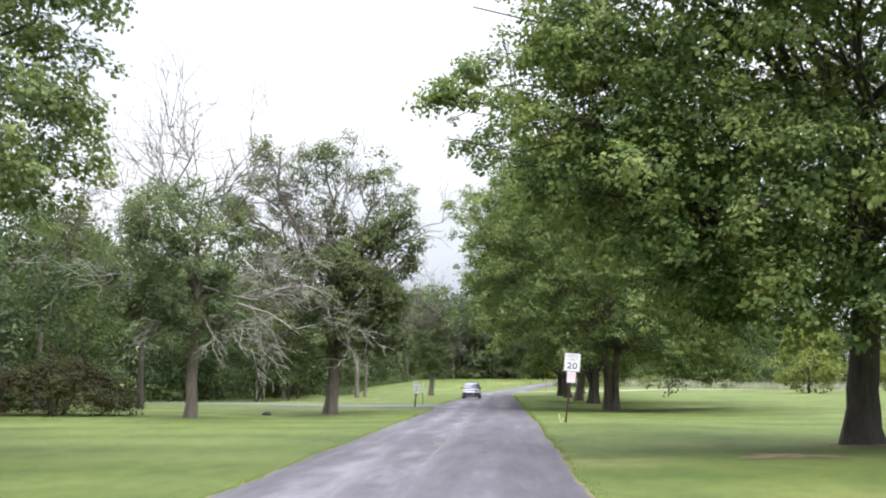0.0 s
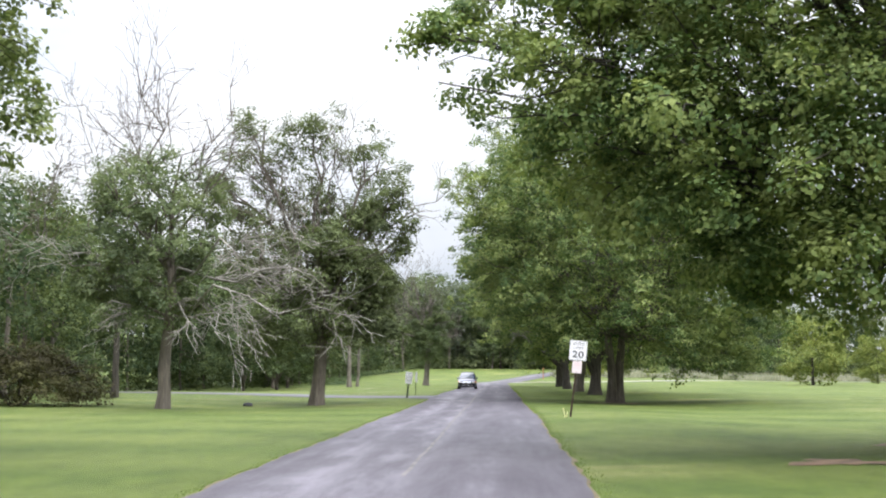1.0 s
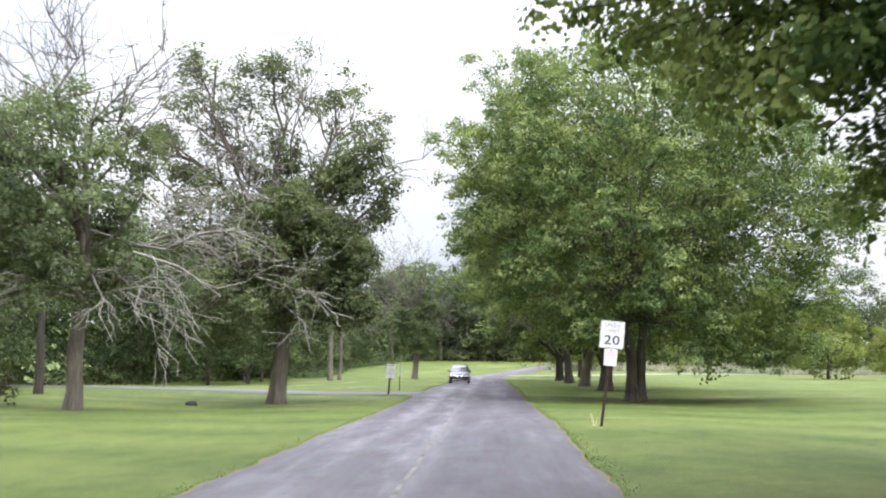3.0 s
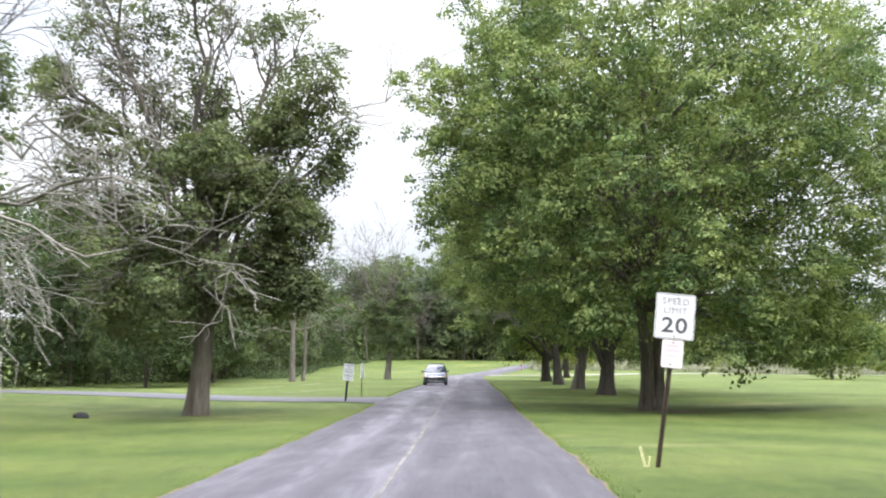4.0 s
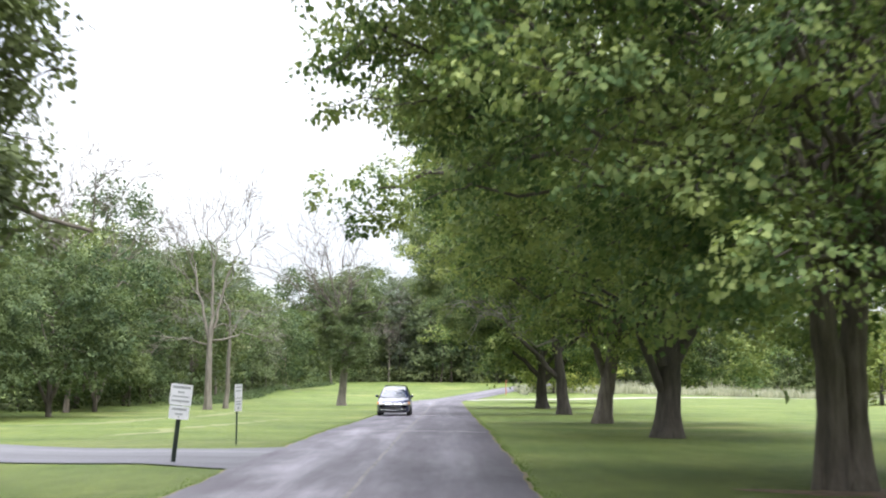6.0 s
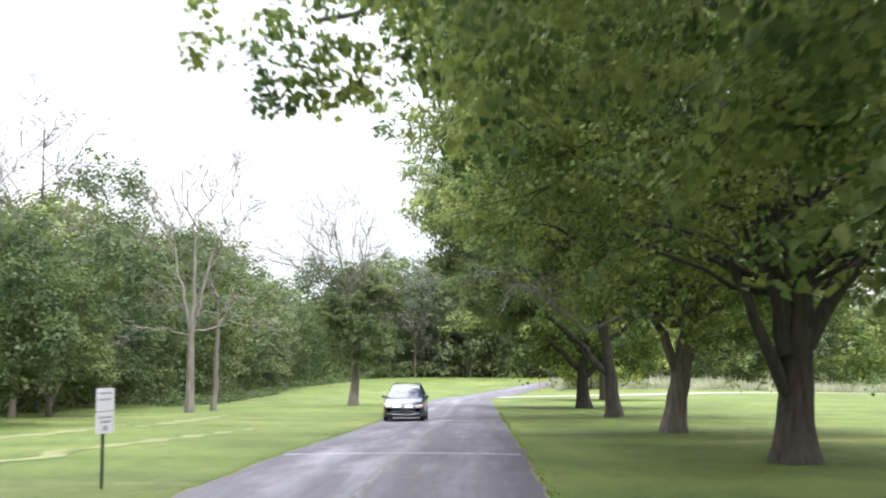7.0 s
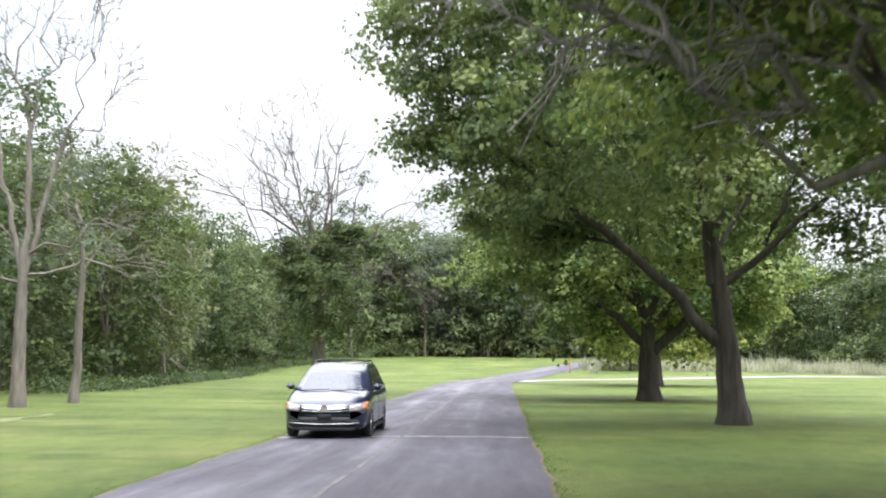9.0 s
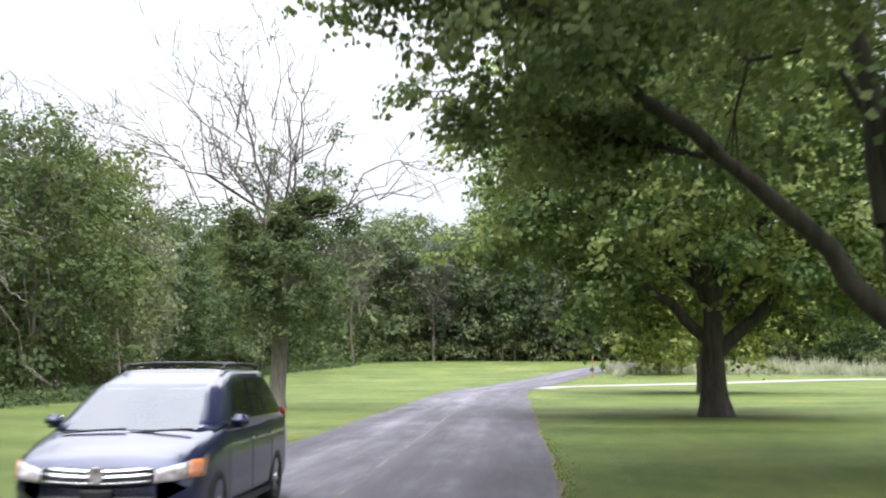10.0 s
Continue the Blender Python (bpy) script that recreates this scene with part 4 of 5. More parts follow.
tree("half_dead_tree", -6.5, 68.5, "half-dead tree, grey bare twigs over dark green leaves", seed=23, trunk=(8.0, 0.36), bark=BARK_PALE, lean=(0.5, 0), flare=1.3, forks=(((0.2, 0, 5.2), (2.6, -0.1, 4.9), 0.09), ((2.6, -0.1, 4.9), (4.2, -0.2, 4.1), 0.065), ((4.2, -0.2, 4.1), (5.3, -0.3, 3.75), 0.04)),
     crown=dict(low=2.5, high=9.6, radius=4.3, shift=(-0.1, 0), belly=0.5, uneven=0.25, full=3.0), lobes=62, size=(0.5, 1.0), leaf=0.13, density=400, gaps=0.2, core=0.35, fringe=2.4, fringe_size=(0.2, 0.5), flat=0.9, leaf_mat=LEAF_OLIVE, limbs=8, limb_from=(3, 7.5),
     boughs=(((0, 0, 4.0), (-3.1, 0.3, 15.4), 0.17, 0.65, 0.5), ((0.1, 0, 6.0), (-0.3, -0.6, 15.0), 0.14, 0.6, 0.45), ((0.2, 0, 6.0), (2.4, 0.4, 14.3), 0.14, 0.6, 0.45), ((0.2, 0, 5.0), (4.7, -0.2, 12.0), 0.15, 0.55, 0.75), ((0.2, 0, 4.5), (4.9, 0.3, 9.5), 0.13, 0.6, 0.8), ((0.1, 0, 4.2), (3.9, -0.5, 6.8), 0.11, 0.7, 0.8),
             ((0, 0, 5.0), (-5.4, 0.3, 13.0), 0.14, 0.65, 0.5), ((0, 0, 4.5), (-5.8, -0.5, 10.4), 0.12, 0.6, 0.45), ((0, 0, 4.0), (-4.4, -0.8, 7.0), 0.1, 0.7, 0.6), ((0, 0, 3.4), (3.6, -1.0, 4.4), 0.08, 0.7, 0.8), ((0, 0, 3.4), (-3.6, -1.0, 3.8), 0.08, 0.7, 0.8),
             ((0, 0, 5.0), (0.4, -4.0, 9.0), 0.1, 0.6, 0.5), ((0, 0, 5.0), (0.2, 4.0, 10.0), 0.1, 0.8, 0.8), ((0.2, 0, 6.5), (2.6, 2.5, 11.5), 0.1, 0.6, 0.5), ((0.1, 0, 6.5), (-2.4, 2.6, 12.0), 0.1, 0.6, 0.5), ((0.2, 0, 6.5), (3.4, -1.2, 10.6), 0.1, 0.6, 0.75)),
     tufts=((-3.1, 0, 15.0, 1.6), (-1.9, 0.2, 14.3, 1.6), (-4.2, 0.2, 13.7, 1.4), (-0.3, 0, 14.7, 1.3), (2.4, 0, 13.9, 1.1), (3.6, 0.2, 12.8, 0.9), (4.0, 0, 8.4, 1.1), (3.0, 0.2, 6.6, 1.2)),
     bare=(((0, 0, 6.5), (-4.8, -2.0, 11.5), 0.08, 3, 5, 0.04, 0.08), ((0.2, 0, 7.5), (1.6, -3.6, 12.5), 0.08, 3, 5, 0.03, 0.08), ((0, 0, 5.0), (-5.6, -3.0, 4.6), 0.08, 3, 5, 0.12, -0.05),
           ((0, 0, 4.5), (-3.5, -4.5, 5.0), 0.08, 3, 4, 0.15, -0.05), ((0, 0, 5.5), (-4.5, -3.5, 7.5), 0.09, 3, 5, 0.12, 0.0), ((0, 0, 4.0), (1.5, -5.2, 3.8), 0.08, 3, 4, 0.18, -0.1), ((0.2, 0, 6.0), (-0.5, -5.0, 8.5), 0.09, 3, 5, 0.12, 0.0),
           ((3.2, -0.2, 8.6), (6.8, -0.3, 11.6), 0.07, 2, 5, 0.03, 0.2), ((0, 0, 8.0), (-2.5, -3.0, 12.0), 0.08, 3, 5, 0.05, 0.05), ((0, 0, 5), (-6.5, -1.0, 9.5), 0.08, 3, 5, 0.05, 0.05)))
tree("sparse_tree", -9.9, 135.0, "pale leafless tree with a fan of bare boughs", seed=24, trunk=(6.4, 0.25), bark=BARK_TAN, twig_mat=BARK_TAN, lean=(0.1, 0), crown=None,
     forks=(((0, 0, 4.6), (-1.1, 0.2, 9.4), 0.11), ((0.1, 0, 5.0), (0.2, -0.2, 10.2), 0.12), ((0.1, 0, 4.8), (1.2, 0.3, 9.6), 0.1)),
     bare=tuple((a, b, r, 3, k, 0.03, 0.1) for a, b, r, k in (((-1.0, 0.2, 9.0), (-3.4, 0.2, 13.2), 0.06, 4), ((-1.0, 0.2, 9.0), (-1.8, 0.4, 14.6), 0.06, 4), ((0.2, -0.2, 9.8), (-0.4, 0.0, 15.0), 0.07, 4), ((0.2, -0.2, 9.8), (0.9, -0.3, 14.8), 0.07, 4), ((1.2, 0.3, 9.2), (2.6, 0.2, 14.0), 0.06, 4), ((1.0, 0.3, 8.4), (3.2, 0.4, 11.6), 0.05, 4), ((-0.7, 0.1, 7.6), (-3.2, -0.4, 10.2), 0.05, 4)))
     + tuple((a, b, r, 3, 4, 0.08, 0.0) for a, b, r in (((0, 0, 4.7), (4.8, -0.6, 4.9), 0.08), ((0.1, 0, 5.4), (3.8, 0.6, 6.4), 0.06), ((0, 0, 4.4), (-4.0, -0.6, 5.0), 0.07), ((0, 0, 5.2), (-2.8, 0.5, 7.6), 0.06))))
tree("sparse_tree", -9.3, 139.5, "slim pale tree trunk at the wood's edge", seed=25, trunk=(7, 0.17), bark=BARK_TAN,
     crown=dict(low=5.0, high=10.5, radius=2.4, belly=0.45, uneven=0.35), lobes=16, size=(0.4, 0.8), leaf=0.15, density=260, leaf_mat=LEAF_GREY_HAZE, limbs=5, limb_from=(4, 8), core=0.2)
tree("half_dead_tree", -1.7, 156.7, "small tree with bare crown boughs and a broken white limb", seed=26, trunk=(7.5, 0.34), bark=BARK_TAN, twig_mat=BARK_PALE, lean=(0.3, 0),
     forks=(((0.0, -0.3, 3.5), (0.02, -0.9, 4.3), 0.05), ((0.02, -0.9, 4.3), (-0.25, -1.0, 5.0), 0.04), ((0.05, -0.5, 3.7), (1.1, -1.0, 3.6), 0.045), ((0.5, -0.7, 3.7), (0.8, -1.1, 3.2), 0.03)),
     crown=dict(low=3.4, high=8.2, radius=2.5, shift=(0.4, 0), belly=0.4, uneven=0.28), lobes=46, size=(0.4, 0.85), leaf=0.14, density=420, core=0.5, flat=0.95, leaf_mat=LEAF_WOOD, limbs=7, limb_from=(4, 7), fringe=2.4, fringe_size=(0.2, 0.42),
     boughs=(((0.1, 0, 5.0), (2.6, 0, 11.6), 0.09, 0.55, 0.8), ((0.1, 0, 5.0), (1.4, -0.3, 8.8), 0.08, 0.5, 0.7), ((0, 0, 4.6), (-2.4, 0.1, 9.6), 0.09, 0.5, 0.55), ((0, 0.2, 5.0), (-0.9, 0.2, 10.2), 0.08, 0.45, 0.5), ((0, 0, 4.4), (-1.6, -0.2, 6.4), 0.06, 0.5, 0.8)),
     bare=(((0, 0, 6.5), (-4.6, 0, 13.6), 0.085, 3, 5, 0.02, 0.08), ((0.1, 0, 7), (-1.6, 0.5, 14.2), 0.085, 3, 5, 0.02, 0.1), ((0.1, 0, 7), (0.6, -0.5, 14.6), 0.085, 3, 5, 0.02, 0.1), ((0.2, 0, 6), (5.4, -0.5, 9.2), 0.09, 3, 4, 0.1, 0.0), ((0.2, 0, 5), (4.6, -0.8, 6.0), 0.06, 3, 4, 0.1, -0.05), ((0.1, 0, 6.6), (-3.0, 0.4, 13.4), 0.09, 3, 5, 0.02, 0.1), ((0, 0, 6.2), (-5.6, -0.4, 11.4), 0.07, 3, 4, 0.04, 0.08), ((0.1, 0, 7), (1.6, 0.4, 13.2), 0.09, 3, 5, 0.02, 0.1)))
tree("half_dead_tree", -19.0, 74.0, "leafless grey tree at the wood's edge", seed=27, trunk=(8, 0.2), bark=BARK, crown=None,
     bare=(((0, 0, 6), (-2.2, 0, 14.5), 0.08, 3, 5, 0.02, 0.12), ((0, 0, 7), (1.0, 0, 15.0), 0.08, 3, 5, 0.02, 0.12), ((0, 0, 5), (2.8, 0, 11.0), 0.07, 3, 5, 0.02, 0.1)))

# ---- woods ----
WOODS = "trees of the wood's edge"
woods_rng = np.random.default_rng(5)


def archetype(seed, high, radius, mat, leaf=0.31, lobes=46, size=(0.9, 1.85), density=66, low=2.2, bark=None, bare=(), gaps=0.0, forks=(), fringe=1.6):
    return tree("wood_tree", 0, -400, "leafy green tree at the wood's edge", group=WOODS, seed=seed, trunk=(high * 0.6, 0.15), crown=dict(low=low, high=high, radius=radius, belly=0.36, uneven=0.3, full=2.6),
                lobes=lobes, size=size, leaf=leaf, density=density, leaf_mat=mat, limbs=4, limb_from=(2, high * 0.5), core=0.4, sides=8, bark=bark, bare=bare, gaps=gaps, forks=forks, fringe=fringe, fringe_size=(0.35, 0.7), flat=0.8)


GREY_TWIGS = tuple(((0, 0, h), (math.cos(a) * 3.4, math.sin(a) * 3.4, h + u), 0.07, 2, 5, 0.04, 0.05) for h, a, u in ((4, 0.3, 2), (6, 2.2, 3), (7, 4.0, 3), (8, 5.3, 4), (9, 1.2, 5)))
kinds = [
    archetype(41, 17, 4.6, LEAF_WOOD, bark=BARK_PALE), archetype(42, 15, 4.2, LEAF_DULL), archetype(43, 19, 4.6, LEAF_WOOD, bark=BARK_PALE), archetype(44, 14.5, 4.2, LEAF_GREY_HAZE, lobes=50, bare=GREY_TWIGS),
    archetype(45, 9, 3.8, LEAF_WOOD, low=1.8, lobes=70, size=(0.5, 1.0), leaf=0.17, density=330, bark=BARK_PALE, forks=(((0, 0, 0.5), (1.2, 0.2, 3.2), 0.11), ((0, 0, 0.7), (-1.0, 0.1, 3.4), 0.12))), archetype(46, 7, 3.4, LEAF_YELLOW, low=0.8, lobes=46, size=(0.5, 1.0), leaf=0.24, density=170),
    archetype(48, 16, 4.4, LEAF_GREY_HAZE, lobes=54, bare=GREY_TWIGS[:3]),
]
bare_kind = tree("bare_tree", 0, -430, "leafless grey tree among the woods", group=WOODS, seed=47, trunk=(9, 0.14), bark=BARK_PALE, crown=None,
                 bare=tuple(((0, 0, h), (math.cos(a) * 2.6, math.sin(a) * 2.6, h + 5.5), 0.08, 3, 5, 0.04, 0.1) for h, a in ((4, 0.3), (5, 2.2), (6, 4.0), (7, 5.3), (8.5, 1.2))))


def plant(k, x, y, s=1.0, turn=None, label=""):
    m = pose(x, y, float(ground_z(x, y)) - 0.05, 0, 0, woods_rng.uniform(0, 360) if turn is None else turn) @ Matrix.Diagonal((s, s, s * woods_rng.uniform(0.92, 1.08), 1))
    ob = copy_thing(k, m)
    if label:
        ob["label"] = label
    return ob


def left_edge(y):
    """x of the wood's edge on the left."""
    return float(np.interp(y, [40, 58, 75, 95, 125, 160, 200, 235, 262, 285], [-24, -22, -23, -28, -18, -15.5, -18.5, -18, -10, 6]))


MIX = [0, 1, 2, 0, 6, 2, 0, 1]
for y in np.arange(44, 262, 7.8):
    for row in range(2 if int(y) % 3 else 1):
        x = left_edge(y) - 2.5 - row * 6.5 + woods_rng.uniform(-2.0, 2.0)
        k = kinds[(MIX if y > 100 else (0, 2, 0, 1, 2, 0, 2, 0))[int(woods_rng.integers(0, 8))]]
        plant(k, x, y + woods_rng.uniform(-3.8, 3.8), (0.94, 1.12)[row] * woods_rng.uniform(0.86, 1.14) * (0.7 if y < 80 else 0.74 if y < 146 else 0.95))
# mostly the grey kinds: distance haze comes from their leaf colour
for x in np.arange(-14, 62, 6.0):
    for row in range(2):
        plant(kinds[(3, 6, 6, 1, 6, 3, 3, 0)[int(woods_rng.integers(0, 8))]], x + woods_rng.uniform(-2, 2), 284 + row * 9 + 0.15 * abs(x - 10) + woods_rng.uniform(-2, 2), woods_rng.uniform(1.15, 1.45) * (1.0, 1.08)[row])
for x in np.arange(56, 170, 7):
    plant(kinds[MIX[int(woods_rng.integers(0, 8))]], x, 275 - 0.2 * (x - 60) + woods_rng.uniform(-4, 4), woods_rng.uniform(1.0, 1.35))
for x, y, s in ((-15.2, 116, 0.95), (-15.8, 128, 0.9), (-19, 136, 1.0), (-18, 146, 0.9), (-17, 108, 0.8)):
    plant(kinds[4], x, y, s, label="low bushy tree at the edge of the lawn")
for x, y, s in ((54, 176, 1.3), (74, 205, 1.1)):
    plant(kinds[5], x, y, s, label="small yellow-green tree across the field")
plant(kinds[5], 27.5, 236, 1.1, label="small yellow-green tree by the gravel drive")
for x, y in ((-24, 70), (-18, 175), (2, 281), (-8, 262), (-17, 187), (12, 281), (-17, 126)):
    plant(bare_kind, x, y, woods_rng.uniform(0.9, 1.2))
for k in (*kinds, bare_kind):
    for o in (*k.children_recursive, k):
        bpy.data.objects.remove(o)


def mass(name, spots, per, leaf, mat, label, category, seed, flat=0.8):
    """A joined mass of leaf clumps: spots of (x, y, z, radius)."""
    rng = np.random.default_rng(seed)
    cl = [((x, y, float(ground_z(x, y)) + z), r, np.array([0, 0, 1.0])) for x, y, z, r in spots]
    V, F = leaves(rng, cl, per, leaf, flat)
    return tagged(new(name, np_mesh(name, V, F, mat)), label, category, kind="stuff")


mr = np.random.default_rng(77)
spots = []
for y in np.arange(36, 300, 1.7):
    for k in range(3):
        spots.append((left_edge(min(y, 285)) - 1.9 - k * 1.5 + mr.uniform(-1, 1), y + mr.uniform(-0.9, 0.9), mr.uniform(0.3, 0.9 + 0.9 * k), mr.uniform(0.8, 1.6)))
mass("undergrowth", spots, 45, 0.24, LEAF_WOOD, "tangled green undergrowth along the wood's edge", "undergrowth", 78)
spots = [(x + mr.uniform(-2, 2), 281 + 0.15 * abs(x - 10) + mr.uniform(-2, 2), mr.uniform(0.4, 2.6), mr.uniform(1.2, 2.0)) for x in np.arange(-14, 66, 0.7)]
spots += [(x + mr.uniform(-2, 2), 270 - 0.2 * (x - 60) + mr.uniform(-3, 3), mr.uniform(0.4, 5.4), mr.uniform(1.4, 2.4)) for x in np.arange(62, 190, 0.55)]
mass("undergrowth", spots, 26, 0.36, LEAF_DULL, "low dark scrub below the far trees", "undergrowth", 79)
spots = [(left_edge(min(y, 285)) - 10.5 + mr.uniform(-4, 4), y + mr.uniform(-3, 3), mr.uniform(0, 1) ** 1.2 * (13 + 1.5 * math.sin(y * 0.35) + math.sin(y * 0.13) if y > 90 else 8), mr.uniform(1.6, 2.8)) for y in np.arange(10, 310, 0.22)]
spots += [(x + mr.uniform(-3, 3), 308 + mr.uniform(-5, 5), mr.uniform(0, 1) ** 1.6 * 17, mr.uniform(2, 3.4)) for x in np.arange(-60, 90, 0.15)]
spots += [(x + mr.uniform(-3, 3), 292 - 0.2 * (x - 60) + mr.uniform(-5, 5), mr.uniform(0, 1) ** 1.3 * 16, mr.uniform(2, 3.2)) for x in np.arange(60, 260, 0.16)]
mass("woods", spots, 9, 0.7, LEAF_WOOD, "dense green woodland behind the first trees", "woods", 80)
# bright weeds before the wood
spots = [(left_edge(y) + 1.6 + mr.uniform(-1.2, 1.4), y, mr.uniform(0.0, 0.35), mr.uniform(0.4, 0.8)) for y in np.arange(150, 262, 0.22)]
mass("weeds", spots, 150, 0.16, LEAF_WOOD, "low bright green weeds before the wood", "weeds", 81, 0.7)
vine = thing("vine_mound", pose(-19.3, 59.0, float(ground_z(-19.3, 59.0))), "dense brownish mound of vines on the lawn's edge", "bush")
spots = []
for k in range(150):
    a, e = mr.uniform(0, 6.28), mr.uniform(0, 1.5)
    q = mr.uniform(0.7, 1.0)
    spots.append((np.array([4.3 * math.cos(a) * math.cos(e) * q, 2.6 * math.sin(a) * math.cos(e) * q, 2.4 * math.sin(e) * q + 0.1]), mr.uniform(0.35, 0.7), np.array([math.cos(a), math.sin(a), 0.6])))
V, F = leaves(mr, spots, 420, 0.13, 0.9)
child("foliage", np_mesh("foliage", V, F, LEAF_BROWN), vine)
lines, tips = [], []
for k in range(10):
    a = k * 0.63
    branch_out(mr, (0.3 * math.cos(a), 0.3 * math.sin(a), -0.1), (3.2 * math.cos(a), 1.9 * math.sin(a), 1.6), 0.04, 1, 0.4, lines, tips, 0.2, 4)
V, F = tubes(lines, 4)
child("stalk", np_mesh("stalk", V, F, BARK, True), vine)


def blades(name, xs, ys, heights, width, mat, label, category, seed, tilt=0.25):
    """Upright grass blades, one bent blade of three corners each."""
    rng = np.random.default_rng(seed)
    m = len(xs)
    z = ground_z(xs, ys)
    a = rng.uniform(0, 6.28, m)
    side = np.stack([np.cos(a), np.sin(a), np.zeros(m)], -1) * (width * rng.uniform(0.6, 1.4, m))[:, None]
    base = np.stack([xs, ys, z - 0.01], -1)
    tip = base + np.stack([rng.normal(0, tilt, m) * heights, rng.normal(0, tilt, m) * heights, heights], -1)
    mid = (base + tip) / 2 + np.stack([rng.normal(0, 0.05, m), rng.normal(0, 0.05, m), np.zeros(m)], -1) * heights[:, None]
    V = np.stack([base - side, base + side, mid + side * 0.8, mid - side * 0.8, tip], 1).reshape(-1, 3)
    i = np.arange(m) * 5
    F = np.concatenate([np.stack(q, -1) for q in ((i, i + 1, i + 2), (i, i + 2, i + 3), (i + 3, i + 2, i + 4))])
    return tagged(new(name, np_mesh(name, V, F, mat)), label, category, kind="stuff")


m = 16000
xs = mr.uniform(22, 120, m)
ys = 229 + 0.32 * np.minimum(xs - 20, 60) + mr.uniform(0, 1, m) ** 1.6 * 16
keep = ~((np.abs(xs - 27.5) < 4.5) & (ys < 236))
blades("tall_grass", xs[keep], ys[keep], (mr.uniform(0.5, 2.3, m) * (0.72 + 0.28 * np.sin(xs * 0.9) * np.sin(xs * 0.23 + 1) + 0.15 * np.sin(xs * 3.1)))[keep], 0.05, REED, "tall pale reeds along the far side of the lawn", "tall grass", 90, 0.22)
m = 16000
ys = mr.uniform(8, 135, m)
sd = mr.choice([-1, 1], m)
xs = road_x(ys) + sd * (HALF + 0.03 + np.abs(mr.normal(0, 0.16, m)))
keep = ~((sd < 0) & (ys > 75) & (ys < 84.5))
blades("grass_tufts", xs[keep], ys[keep], mr.uniform(0.015, 0.05, m)[keep], 0.007, BLADE, "grass blades along the asphalt edges", "grass", 91, 0.35)


def soil_patch(x, y, a, b, seed):
    """A bare, ragged patch of soil just proud of the grass."""
    rng = np.random.default_rng(seed)
    k = 28
    rows = [(x, y, float(ground_z(x, y)) + 0.03)]
    for i in range(k):
        q = 2 * math.pi * i / k
        r = 1 + 0.35 * math.sin(3 * q + seed) + 0.2 * math.sin(7 * q) + rng.uniform(-0.12, 0.12)
        px, py = x + a * r * math.cos(q), y + b * r * math.sin(q)
        rows.append((px, py, float(ground_z(px, py)) + 0.012))
    ob = new("bare_patch", np_mesh("bare_patch", rows, [(0, 1 + i, 1 + (i + 1) % k) for i in range(k)], SOIL))
    return tagged(ob, "bare brown soil patch worn into the grass", "soil patch", kind="structure")


soil_patch(7.7, 25.6, 1.0, 0.7, 3)
soil_patch(10.7, 72.6, 1.5, 1.0, 5)
soil_patch(11.2, 30.2, 1.1, 0.9, 7)


# ---- signs ----
def lettering(text, size, parent, at, mat, wide=1.0, space=1.0, bold=0.01, name="lettering"):
    """Raised letters of the built-in font as a mesh part, facing -y."""
    cu = bpy.data.curves.new("letters", "FONT")
    cu.body, cu.size, cu.align_x, cu.align_y = text, size, "CENTER", "CENTER"
    cu.extrude, cu.offset, cu.space_character = 0.0015, size * bold, space
    tmp = bpy.data.objects.new("letters", cu)
    scene.collection.objects.link(tmp)
    bpy.context.view_layer.update()
    me = bpy.data.meshes.new_from_object(tmp.evaluated_get(bpy.context.evaluated_depsgraph_get()))
    bpy.data.objects.remove(tmp)
    me.materials.clear()
    me.materials.append(mat)
    return child(name, me, parent, "", pose(*at, 90, 0, 0) @ Matrix.Diagonal((wide, 1, 1, 1)))


def plate(w, h, z, y=-0.05, thick=0.006, corner=0.03):
    """A sheet-metal plate with rounded corners, upright in the xz plane."""
    bm = bmesh.new()
    ring = []
    for cx, cz, a0 in ((1, 1, 0), (-1, 1, 90), (-1, -1, 180), (1, -1, 270)):
        for k in range(4):
            a = radians(a0 + 30 * k)
            ring.append((cx * (w / 2 - corner) + corner * math.cos(a), z + cz * (h / 2 - corner) + corner * math.sin(a)))
    front = [bm.verts.new((px, y - thick / 2, pz)) for px, pz in ring]
    back = [bm.verts.new((px, y + thick / 2, pz)) for px, pz in ring]
    bm.faces.new(front)
    bm.faces.new(back[::-1])
    for i in range(len(ring)):
        bm.faces.new((front[i], front[i - 1], back[i - 1], back[i]))
    bmesh.ops.recalc_face_normals(bm, faces=bm.faces)
    return bm


def border(w, h, z, y, line, mat, parent):
    """A thin printed frame near the plate's rim."""
    bm = bmesh.new()
    for cx, cz, bw, bh in ((0, h / 2, w, line), (0, -h / 2, w, line), (w / 2, 0, line, h - line), (-w / 2, 0, line, h - line)):
        bmesh.ops.create_cube(bm, size=1, matrix=Matrix.Translation((cx, y, z + cz)) @ Matrix.Diagonal((bw, 0.002, bh, 1)))
    return part("printed_border", bm, mat, parent)


